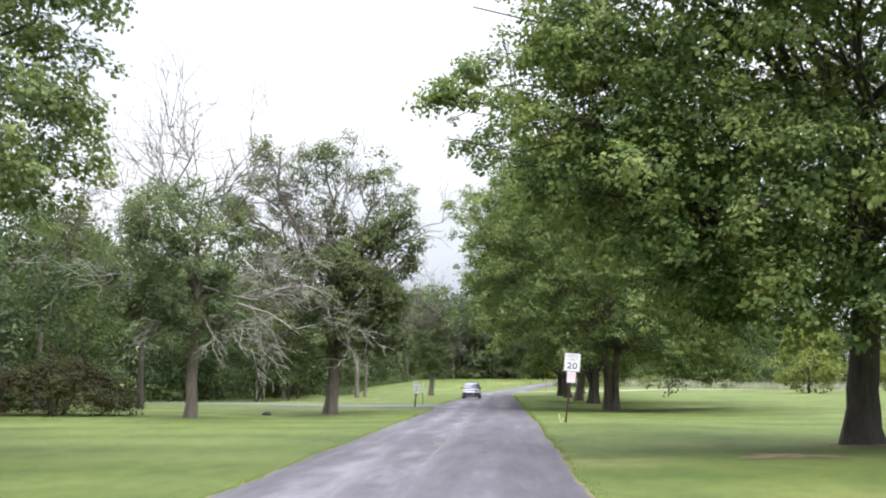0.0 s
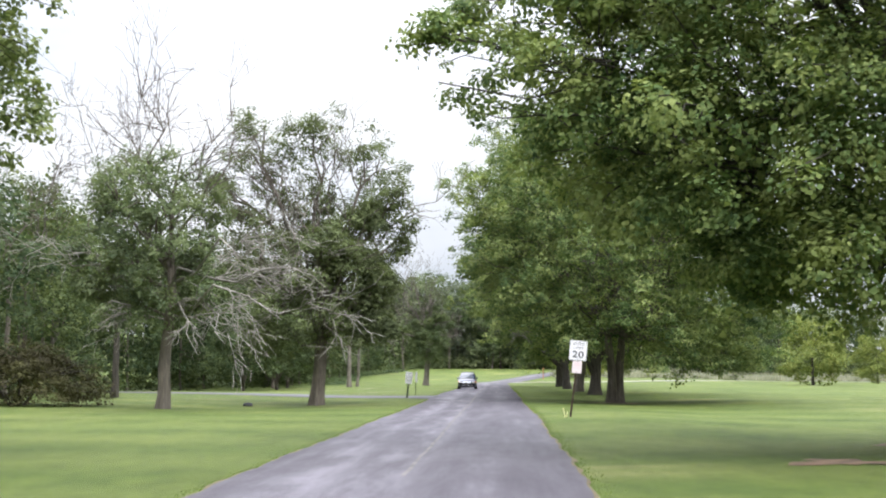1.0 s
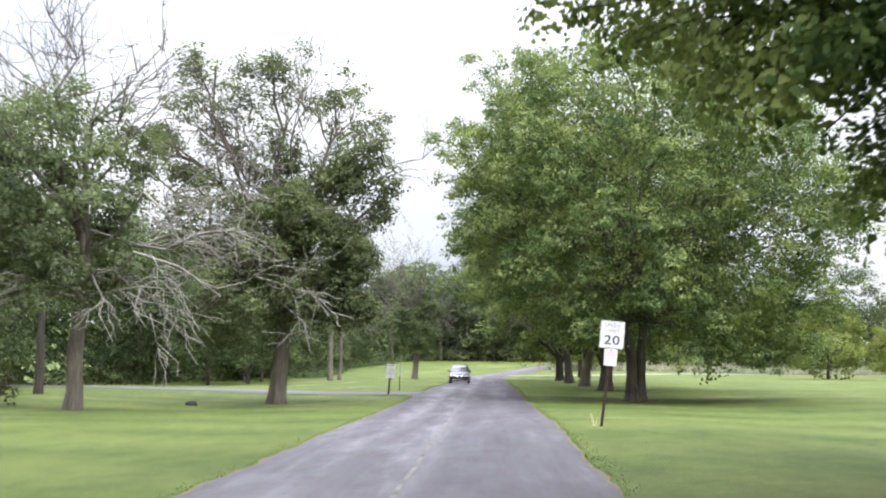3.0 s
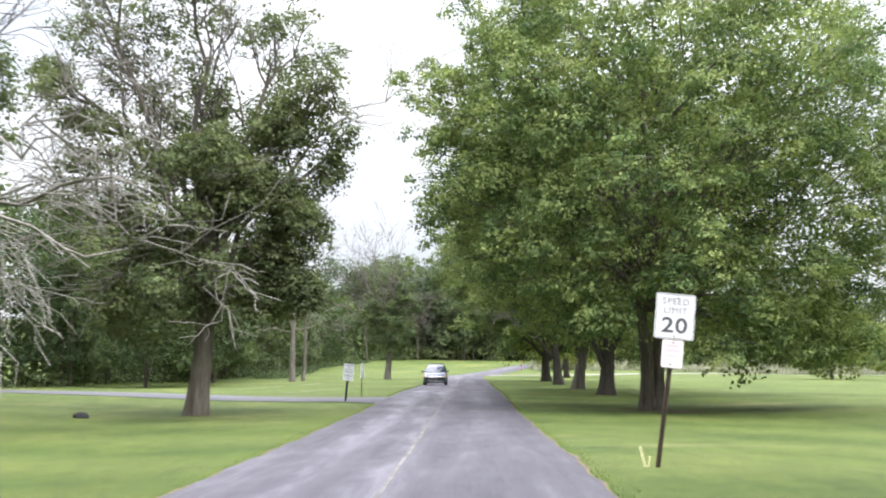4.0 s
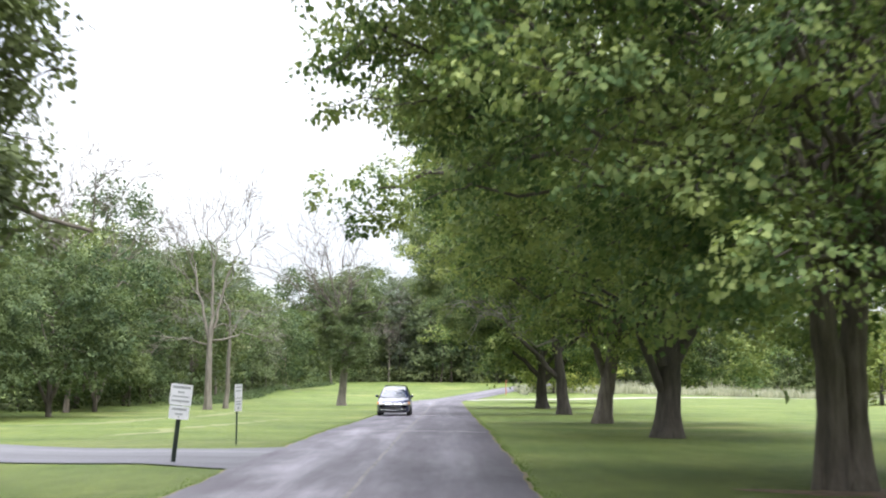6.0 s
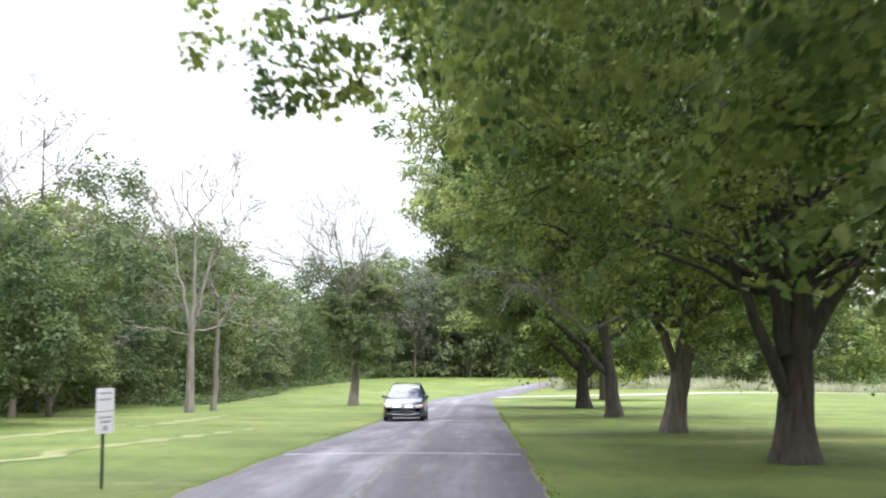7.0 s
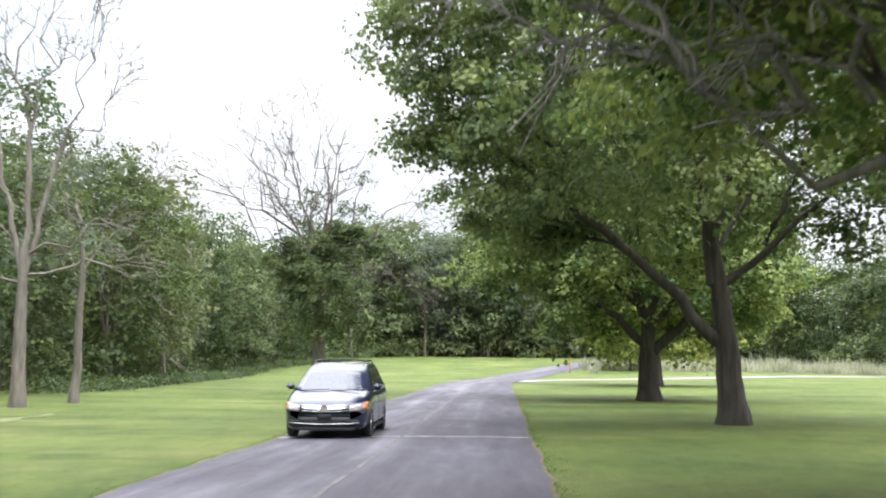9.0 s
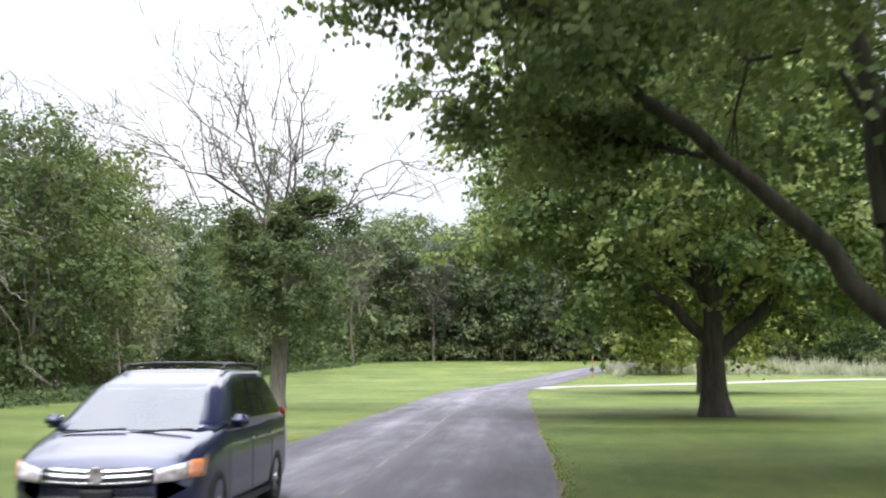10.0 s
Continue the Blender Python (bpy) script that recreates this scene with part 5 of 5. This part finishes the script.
def channel_post(h, w, mat, parent):
    """A U-channel steel post with bolt holes, driven into the ground."""
    bm = bmesh.new()
    for cx, cy, bw, bd in ((0, 0, w * 0.5, 0.008), (-w * 0.3, -0.012, 0.008, 0.03), (w * 0.3, -0.012, 0.008, 0.03), (-w * 0.45, -0.026, w * 0.3, 0.006), (w * 0.45, -0.026, w * 0.3, 0.006)):
        bmesh.ops.create_cube(bm, size=1, matrix=Matrix.Translation((cx, cy, h / 2 - 0.15)) @ Matrix.Diagonal((bw, bd, h + 0.3, 1)))
    return part("post", bm, mat, parent)


def bolt(parent, z, y):
    bm = bmesh.new()
    bmesh.ops.create_cone(bm, cap_ends=True, segments=8, radius1=0.012, radius2=0.009, depth=0.01, matrix=Matrix.Translation((0, y, z)) @ Matrix.Rotation(radians(90), 4, "X"))
    return part("bolt", bm, POST_STEEL, parent)


gz = lambda x, y: float(ground_z(x, y))
sp = thing("speed_limit_sign", pose(4.735, 44.6, gz(4.735, 44.6) + 0.0, 0, 7.6, 1.5), "white speed limit sign on a leaning rusty post", "road sign")
channel_post(2.55, 0.062, POST_STEEL, sp)
SET = pose(0, 0, 1.9, 0, -2.6, 0) @ pose(0, 0, -1.9)
face = part("sign_panel", plate(0.61, 0.69, 2.275), WHITE_SIGN, sp, at=SET)
border(0.575, 0.655, 2.275, -0.0545, 0.010, WORN_PRINT, face)
lettering("SPEED", 0.135, face, (0, -0.055, 2.50), WORN_PRINT, 1.0, 1.16, 0.0)
lettering("LIMIT", 0.135, face, (0, -0.055, 2.36), WORN_PRINT, 1.0, 1.16, 0.0)
lettering("20", 0.32, face, (0, -0.055, 2.13), BLACK_PRINT, 1.2, 1.1, 0.018)
low = part("sign_panel", plate(0.33, 0.42, 1.71), PINK_SIGN, sp, "small pale pink faded panel", SET)
for z, w, h in ((1.83, 0.22, 0.03), (1.76, 0.24, 0.045), (1.68, 0.2, 0.02)):
    part("printed_bar", box(w, 0.002, h, (0, -0.0545, z)), RED_PRINT, low)
for z in (2.56, 1.98, 1.88, 1.55):
    bolt(sp, z, -0.058)
stake = thing("marker_stake", pose(4.57, 44.7, gz(4.57, 44.7), 0, -14, 0), "short pale yellow plastic marker stake in the grass", "marker")
part("stake", box(0.045, 0.02, 0.36, (0, 0, 0.13), 0.006), PALE_YELLOW, stake)
part("stake", box(0.03, 0.018, 0.22, (0.05, 0, 0.06), 0.005), PALE_YELLOW, stake, at=pose(0, 0, 0, 0, 22, 0))

ls = thing("notice_sign", pose(-1.83, 77.9, gz(-1.83, 77.9), 0, 5.5, -4), "white notice sign of two plates on a dark post", "sign")
channel_post(1.5, 0.08, POST_GREEN, ls)
up_plate = part("sign_panel", plate(0.46, 0.44, 1.40), WHITE_SIGN, ls)
lo_plate = part("sign_panel", plate(0.42, 0.27, 1.03), WHITE_SIGN, ls)
for z, w, h, pa in ((1.55, 0.36, 0.05, up_plate), (1.45, 0.14, 0.035, up_plate), (1.36, 0.34, 0.03, up_plate), (1.27, 0.38, 0.04, up_plate), (1.10, 0.3, 0.045, lo_plate), (1.00, 0.16, 0.04, lo_plate)):
    part("printed_bar", box(w, 0.002, h, (0, -0.0545, z)), GREY_PRINT, pa)
for z in (1.57, 1.24, 1.12, 0.94):
    bolt(ls, z, -0.056)
ls2 = thing("notice_sign", pose(-1.45, 84.8, gz(-1.45, 84.8), 0, -1.0, 78), "white notice sign turned towards the side lane", "sign")
channel_post(1.55, 0.05, POST_GREEN, ls2)
pa = part("sign_panel", plate(0.60, 0.36, 1.40), WHITE_SIGN, ls2)
pb = part("sign_panel", plate(0.58, 0.34, 1.04), WHITE_SIGN, ls2)
for z, w, h, q in ((1.5, 0.44, 0.03, pa), (1.4, 0.4, 0.03, pa), (1.12, 0.44, 0.03, pb), (1.05, 0.36, 0.04, pb), (0.95, 0.16, 0.08, pb)):
    part("printed_bar", box(w, 0.002, h, (0, -0.0545, z)), GREY_PRINT, q)

rp = thing("marker_post", pose(19.4, 228.0, gz(19.4, 228.0)), "tall orange marker post beside the gravel drive", "post")
bm = bmesh.new()
bmesh.ops.create_cone(bm, cap_ends=True, segments=12, radius1=0.06, radius2=0.055, depth=2.2, matrix=Matrix.Translation((0, 0, 0.95)))
part("post", bm, ORANGE, rp)
bm = bmesh.new()
bmesh.ops.create_cone(bm, cap_ends=True, segments=12, radius1=0.10, radius2=0.05, depth=0.22, matrix=Matrix.Translation((0, 0, 2.12)))
part("cap", bm, ORANGE, rp)

rock = new("stone")
bm = bmesh.new()
bmesh.ops.create_icosphere(bm, subdivisions=3, radius=0.2)
for v in bm.verts:
    v.co *= 1 + 0.28 * noise.noise(v.co * 7)
    v.co.x *= 1.35
    v.co.z = max(v.co.z * 0.75, -0.06)
me = bpy.data.meshes.new("stone")
for fc in bm.faces:
    fc.smooth = True
bm.to_mesh(me)
bm.free()
me.materials.append(STONE)
bpy.data.objects.remove(rock)
rock = new("stone", me)
rock.matrix_basis = pose(-9.75, 66.0, gz(-9.75, 66.0) + 0.05)
tagged(rock, "small dark stone lying on the lawn", "stone")


# ---- minivan ----
def paint_material(name, colour):
    m, nt, p, out = material(name)
    c = coords(nt)
    dust = noise_tex(nt, c, 3.0, 6.0)
    nt.links.new(ramp(nt, dust, [(0.35, colour), (0.75, tuple(v * 1.5 + 0.004 for v in colour))]), p.inputs["Base Color"])
    p.inputs["Metallic"].default_value = 0.35
    p.inputs["Roughness"].default_value = 0.28
    p.inputs["Coat Weight"].default_value = 0.85
    p.inputs["Coat Roughness"].default_value = 0.03
    p.inputs["Coat IOR"].default_value = 1.5
    return m


PAINT = paint_material("dark_blue_paint", (0.006, 0.010, 0.042))
TINT = plain("tinted_glass", (0.012, 0.014, 0.016), 0.10, vary=0.1, coat=1.0)
SCREEN = plain("windscreen_glass", (0.03, 0.038, 0.06), 0.05, vary=0.1, coat=0.12)
SCREEN.node_tree.nodes["Principled BSDF"].inputs["Coat IOR"].default_value = 1.65
CHROME = plain("chrome", (0.78, 0.78, 0.80), 0.16, metal=1.0, vary=0.08)
RUBBER = plain("tyre_rubber", (0.018, 0.018, 0.019), 0.85, vary=0.25, bump=0.3)
RIM = plain("alloy_rim", (0.50, 0.51, 0.53), 0.3, metal=0.9, vary=0.1)
TRIM_BLACK = plain("black_trim", (0.014, 0.014, 0.015), 0.55, vary=0.2)
LAMP_CLEAR = plain("headlight_lens", (0.30, 0.27, 0.27), 0.12, vary=0.75, scale=9, coat=1.0)
LAMP_AMBER = plain("amber_lens", (0.55, 0.20, 0.08), 0.15, vary=0.12, coat=1.0)
LAMP_RED = plain("red_lens", (0.30, 0.015, 0.015), 0.15, vary=0.1, coat=1.0)


def loft(sections, closed_ends=True):
    """A skin over rings of equal length."""
    bm = bmesh.new()
    rings = [[bm.verts.new(p) for p in ring] for ring in sections]
    k = len(rings[0])
    for a, b in zip(rings, rings[1:]):
        for i in range(k):
            bm.faces.new((a[i], a[(i + 1) % k], b[(i + 1) % k], b[i]))
    if closed_ends:
        bm.faces.new(rings[0][::-1])
        bm.faces.new(rings[-1])
    bmesh.ops.recalc_face_normals(bm, faces=bm.faces)
    return bm


def spline(xs, vs, q):
    """Smooth values at q through (xs, vs)."""
    xs, vs = np.array(xs, float), np.array(vs, float)
    m = np.gradient(vs, xs)
    i = np.clip(np.searchsorted(xs, q) - 1, 0, len(xs) - 2)
    h = xs[i + 1] - xs[i]
    t = (q - xs[i]) / h
    return (2 * t**3 - 3 * t**2 + 1) * vs[i] + (t**3 - 2 * t**2 + t) * h * m[i] + (-2 * t**3 + 3 * t**2) * vs[i + 1] + (t**3 - t**2) * h * m[i + 1]


# half width, underside, shoulder along the length (nose at -y)
LEN_Y = [-2.52, -2.46, -2.32, -2.05, -1.7, -1.3, -0.6, 0.5, 1.6, 2.2, 2.45, 2.52]
HALF_W = [0.60, 0.78, 0.90, 0.955, 0.975, 0.98, 0.98, 0.98, 0.975, 0.95, 0.88, 0.80]
UNDER = [0.36, 0.28, 0.23, 0.21, 0.20, 0.20, 0.20, 0.20, 0.20, 0.22, 0.28, 0.36]
SHOULDER = [0.66, 0.75, 0.82, 0.92, 1.01, 1.09, 1.10, 1.11, 1.13, 1.14, 1.12, 1.06]


def body_w(y):
    return float(spline(LEN_Y, HALF_W, y))


def body_z(y):
    return float(spline(LEN_Y, SHOULDER, y))


def body_ring(y):
    w, zb, zt = body_w(y), float(spline(LEN_Y, UNDER, y)), body_z(y)
    half = [(0.84, zb), (0.94, zb + 0.05), (0.985, zb + 0.16), (1.0, zb + 0.34), (1.0, zt - 0.22), (0.985, zt - 0.10), (0.945, zt - 0.02), (0.86, zt + 0.02), (0.6, zt + 0.045), (0.3, zt + 0.06)]
    return [(s * w, y, z) for s, z in half] + [(-s * w, y, z) for s, z in half[::-1]]


van = thing("minivan", pose(0, 0, 0), "dark blue-black minivan standing on the road", "car")
part("body", loft([body_ring(y) for y in np.linspace(-2.52, 2.52, 44)]), PAINT, van, smooth=True)


def cabin_ring(v):
    """A horizontal outline of the glasshouse at the height share v."""
    z = 1.06 + 0.64 * v
    yf, yr = -1.58 + 1.18 * v**0.92 + 2.4 * max(0.0, v - 0.72) ** 1.5, 2.42 - 0.42 * v**1.6
    w = 0.94 - 0.26 * v**1.25
    pts = []
    for px, py in ((-0.80, 0), (-0.45, -0.06), (0, -0.085), (0.45, -0.06), (0.80, 0)):
        pts.append((px * w, yf + py * (1 - 0.3 * v), z))
    pts.append((0.95 * w, yf + 0.12, z))
    for f in (0.12, 0.3, 0.5, 0.7, 0.88):
        pts.append((w, yf + (yr - yf) * f, z))
    pts.append((0.93 * w, yr - 0.08, z))
    for px in (0.6, 0, -0.6):
        pts.append((px * w, yr + 0.02, z))
    pts.append((-0.93 * w, yr - 0.08, z))
    for f in (0.88, 0.7, 0.5, 0.3, 0.12):
        pts.append((-w, yf + (yr - yf) * f, z))
    pts.append((-0.95 * w, yf + 0.12, z))
    return pts


rings = [cabin_ring(v) for v in (0, 0.2, 0.4, 0.6, 0.72, 0.8, 0.87, 0.94, 1.0)]
rings.append([(px * 0.93, py * 0.97 + 0.015, 1.725) for px, py, pz in rings[-1]])
rings.append([(px * 0.6, py * 0.7 + 0.25, 1.745) for px, py, pz in rings[-2]])
part("cabin", loft(rings), PAINT, van, smooth=True)


def pane(cols, v0, v1, mat, name, label="", proud=0.006, n=6):
    """A pane that follows the glasshouse between two outline stations and two heights."""
    bm = bmesh.new()
    grid = []
    for a in np.linspace(v0, v1, n):
        r = cabin_ring(a)
        row = []
        for c in cols:
            p = np.array(r[int(c)]) * (1 - (c % 1)) + np.array(r[(int(c) + 1) % len(r)]) * (c % 1)
            out = np.array([p[0] * 0.9, (p[1] - 0.45) * 0.35, 0.25])
            p = p + out / np.linalg.norm(out) * proud
            row.append(bm.verts.new(p))
        grid.append(row)
    for a, b in zip(grid, grid[1:]):
        for i in range(len(cols) - 1):
            bm.faces.new((a[i], a[i + 1], b[i + 1], b[i]))
    bmesh.ops.recalc_face_normals(bm, faces=bm.faces)
    return part(name, bm, mat, van, label, smooth=True)


pane((0.12, 1, 2, 3, 3.88), 0.06, 0.80, SCREEN, "windscreen", "windscreen reflecting the pale sky", 0.012)
for cols, name in (((6.15, 7, 7.5), "side_window"), ((7.6, 8, 8.55), "side_window"), ((8.65, 9, 9.8), "side_window")):
    pane(cols, 0.16, 0.88, TINT, name, "dark tinted side window")
for cols, name in (((20.85, 20, 19.5), "side_window"), ((19.4, 19, 18.45), "side_window"), ((18.35, 18, 17.2), "side_window")):
    pane(cols, 0.16, 0.88, TINT, name, "dark tinted side window")
pane((12.2, 13, 13.9), 0.2, 0.85, TINT, "rear_window", "", 0.01)


def wheel(x, y):
    s = 1 if x > 0 else -1
    bm = bmesh.new()
    prof = [(0.215, -0.10), (0.30, -0.112), (0.335, -0.09), (0.345, -0.04), (0.345, 0.04), (0.335, 0.09), (0.30, 0.112), (0.215, 0.10)]
    seg = 28
    rings_ = [[bm.verts.new((d, r * math.cos(2 * math.pi * k / seg), r * math.sin(2 * math.pi * k / seg))) for r, d in prof] for k in range(seg)]
    for k in range(seg):
        a, b = rings_[k], rings_[(k + 1) % seg]
        for i in range(len(prof)):
            bm.faces.new((a[i], a[(i + 1) % len(prof)], b[(i + 1) % len(prof)], b[i]))
    bmesh.ops.recalc_face_normals(bm, faces=bm.faces)
    tyre = part("wheel", bm, RUBBER, van, "black tyre on an alloy rim", pose(x, y, 0.345), True)
    bm = bmesh.new()
    bmesh.ops.create_cone(bm, cap_ends=True, segments=20, radius1=0.07, radius2=0.055, depth=0.05, matrix=Matrix.Translation((s * 0.075, 0, 0)) @ Matrix.Rotation(radians(90 * s), 4, "Y"))
    for k in range(7):
        a = 2 * math.pi * k / 7
        bmesh.ops.create_cube(bm, size=1, matrix=Matrix.Rotation(a, 4, "X") @ Matrix.Translation((s * 0.07, 0, 0.135)) @ Matrix.Diagonal((0.03, 0.05, 0.17, 1)))
    part("rim", bm, RIM, tyre)
    bm = bmesh.new()
    bmesh.ops.create_cone(bm, cap_ends=True, segments=24, radius1=0.216, radius2=0.216, depth=0.1, matrix=Matrix.Rotation(radians(90), 4, "Y"))
    part("brake_disc", bm, TRIM_BLACK, tyre)
    # dark wheel arch on the flank
    bm = bmesh.new()
    prev = None
    for k in range(17):
        a = math.pi * k / 16
        q = [bm.verts.new((s * (body_w(y) + 0.006 - (0.02 if r > 0.4 else 0)), y + r * math.cos(a), 0.345 + r * math.sin(a))) for r in (0.30, 0.43)]
        if prev:
            bm.faces.new((prev[0], prev[1], q[1], q[0]))
        prev = q
    part("wheel_arch", bm, TRIM_BLACK, van)


for wx in (0.875, -0.875):
    for wy in (-1.56, 1.44):
        wheel(wx, wy)


def nose_patch(x0, x1, z_low, z_high, mat, name, parent, proud=0.012, n=8, back=0.0, label=""):
    """A strip on the rounded nose between x0 and x1; z_low and z_high give its edges."""
    bm = bmesh.new()
    prev = None
    for x in np.linspace(x0, x1, n):
        ys = np.linspace(-2.52, -1.5, 120)
        ws = np.array([body_w(v) for v in ys])
        hit = ys[np.argmax(ws >= min(abs(x), 0.95))] if abs(x) > HALF_W[0] else -2.52 - 0.02 * (1 - (x / HALF_W[0]) ** 2)
        q = []
        for k in range(4):
            z = z_low(x) + (z_high(x) - z_low(x)) * k / 3
            lean = max(0, z - 0.66) * 0.55
            q.append(bm.verts.new((x * (1 + proud * (abs(x) > 0.5)), hit - proud + lean + back, z)))
        if prev:
            for k in range(3):
                bm.faces.new((prev[k], q[k], q[k + 1], prev[k + 1]))
        prev = q
    bmesh.ops.recalc_face_normals(bm, faces=bm.faces)
    bmesh.ops.solidify(bm, geom=bm.faces[:], thickness=0.012)
    return part(name, bm, mat, parent, label, smooth=True)


grille = nose_patch(-0.54, 0.54, lambda x: 0.60 + 0.05 * x * x, lambda x: 0.77, TRIM_BLACK, "grille", van, 0.02)
for z, h in ((0.735, 0.024), (0.68, 0.026), (0.62, 0.016)):
    nose_patch(-0.52, 0.52, lambda x: z + 0.10 * x * x, lambda x: z + h + 0.10 * x * x, CHROME, "grille_bar", grille, 0.04, 10)
bm = bmesh.new()
bmesh.ops.create_cone(bm, cap_ends=True, segments=20, radius1=0.085, radius2=0.075, depth=0.02, matrix=Matrix.Translation((0, -2.585, 0.71)) @ Matrix.Rotation(radians(90), 4, "X"))
part("emblem", bm, LAMP_CLEAR, grille)
for s in (1, -1):
    lamp = nose_patch(s * 0.56, s * 0.86, lambda x: 0.63 + 0.14 * (abs(x) - 0.56), lambda x: 0.76 + 0.26 * (abs(x) - 0.56), LAMP_CLEAR, "headlight", van, 0.02, 9)
    nose_patch(s * 0.86, s * 0.955, lambda x: 0.68, lambda x: 0.85, LAMP_AMBER, "indicator", lamp, 0.022, 6)
    nose_patch(s * 0.52, s * 0.80, lambda x: 0.34, lambda x: 0.44, TRIM_BLACK, "fog_lamp_bezel", van, 0.012, 5)
nose_patch(-0.58, 0.58, lambda x: 0.30, lambda x: 0.50, TRIM_BLACK, "lower_intake", van, 0.014, 9)
nose_patch(-0.78, 0.78, lambda x: 0.335 + 0.05 * x * x, lambda x: 0.353 + 0.05 * x * x, CHROME, "bumper_strip", van, 0.03, 12)
nose_patch(-0.16, 0.16, lambda x: 0.46, lambda x: 0.57, TRIM_BLACK, "plate_holder", van, 0.026, 4)
for s in (1, -1):
    mirror = part("mirror", box(0.20, 0.14, 0.15, (s * 1.055, -0.98, 1.17), 0.045, 3), PAINT, van, smooth=True)
    part("mirror_glass", box(0.15, 0.006, 0.10, (s * 1.06, -0.907, 1.17), 0.002, 1), CHROME, mirror)
    part("mirror_arm", box(0.10, 0.06, 0.05, (s * 0.945, -0.97, 1.11), 0.015, 2), TRIM_BLACK, mirror)
    V, F = tubes([(np.array([(s * 0.60, -0.02, 1.735), (s * 0.615, 0.1, 1.79), (s * 0.625, 0.9, 1.805), (s * 0.615, 1.7, 1.79), (s * 0.59, 1.85, 1.73)]), np.full(5, 0.018))], 8)
    child("roof_rail", np_mesh("roof_rail", V, F, TRIM_BLACK, True), van)
    for y0 in (-0.62, 0.42):
        part("door_handle", box(0.03, 0.2, 0.035, (s * 0.985, y0 + 0.62, 0.93), 0.01, 2), CHROME, van)
    for y0 in (-1.12, 0.02, 1.1):
        part("door_seam", box(0.004, 0.008, 0.66, (s * 0.982, y0, 0.66)), TRIM_BLACK, van)
    part("sill", box(0.03, 2.3, 0.08, (s * 0.955, -0.05, 0.24), 0.012, 2), TRIM_BLACK, van)
    part("tail_light", box(0.12, 0.10, 0.42, (s * 0.83, 2.42, 1.0), 0.03, 2), LAMP_RED, van)
for y0 in (0.3, 1.35):
    V, F = tubes([(np.array([(-0.62, y0, 1.79), (-0.3, y0, 1.815), (0.3, y0, 1.815), (0.62, y0, 1.79)]), np.full(4, 0.02))], 8)
    child("roof_bar", np_mesh("roof_bar", V, F, TRIM_BLACK, True), van)
for s, x1 in ((1, 0.02), (-1, -0.70)):
    a, b = np.array(cabin_ring(0.03)[2]), np.array(cabin_ring(0.10)[2])
    pts = np.array([(x1, a[1] - 0.035, 1.075), (x1 + 0.35, a[1] - 0.05, 1.10), (x1 + 0.68, a[1] - 0.02, 1.115)])
    V, F = tubes([(pts, np.full(3, 0.014))], 6)
    child("wiper", np_mesh("wiper", V, F, TRIM_BLACK, True), van)
nose_patch(-0.7, 0.7, lambda x: 0.20, lambda x: 0.27, TRIM_BLACK, "air_dam", van, 0.0, 9)
van.matrix_basis = pose(2.84, 120.1, gz(2.84, 120.1) + 0.045, 0, 0, -2.7) @ Matrix.Diagonal((0.92, 0.92, 0.92, 1))
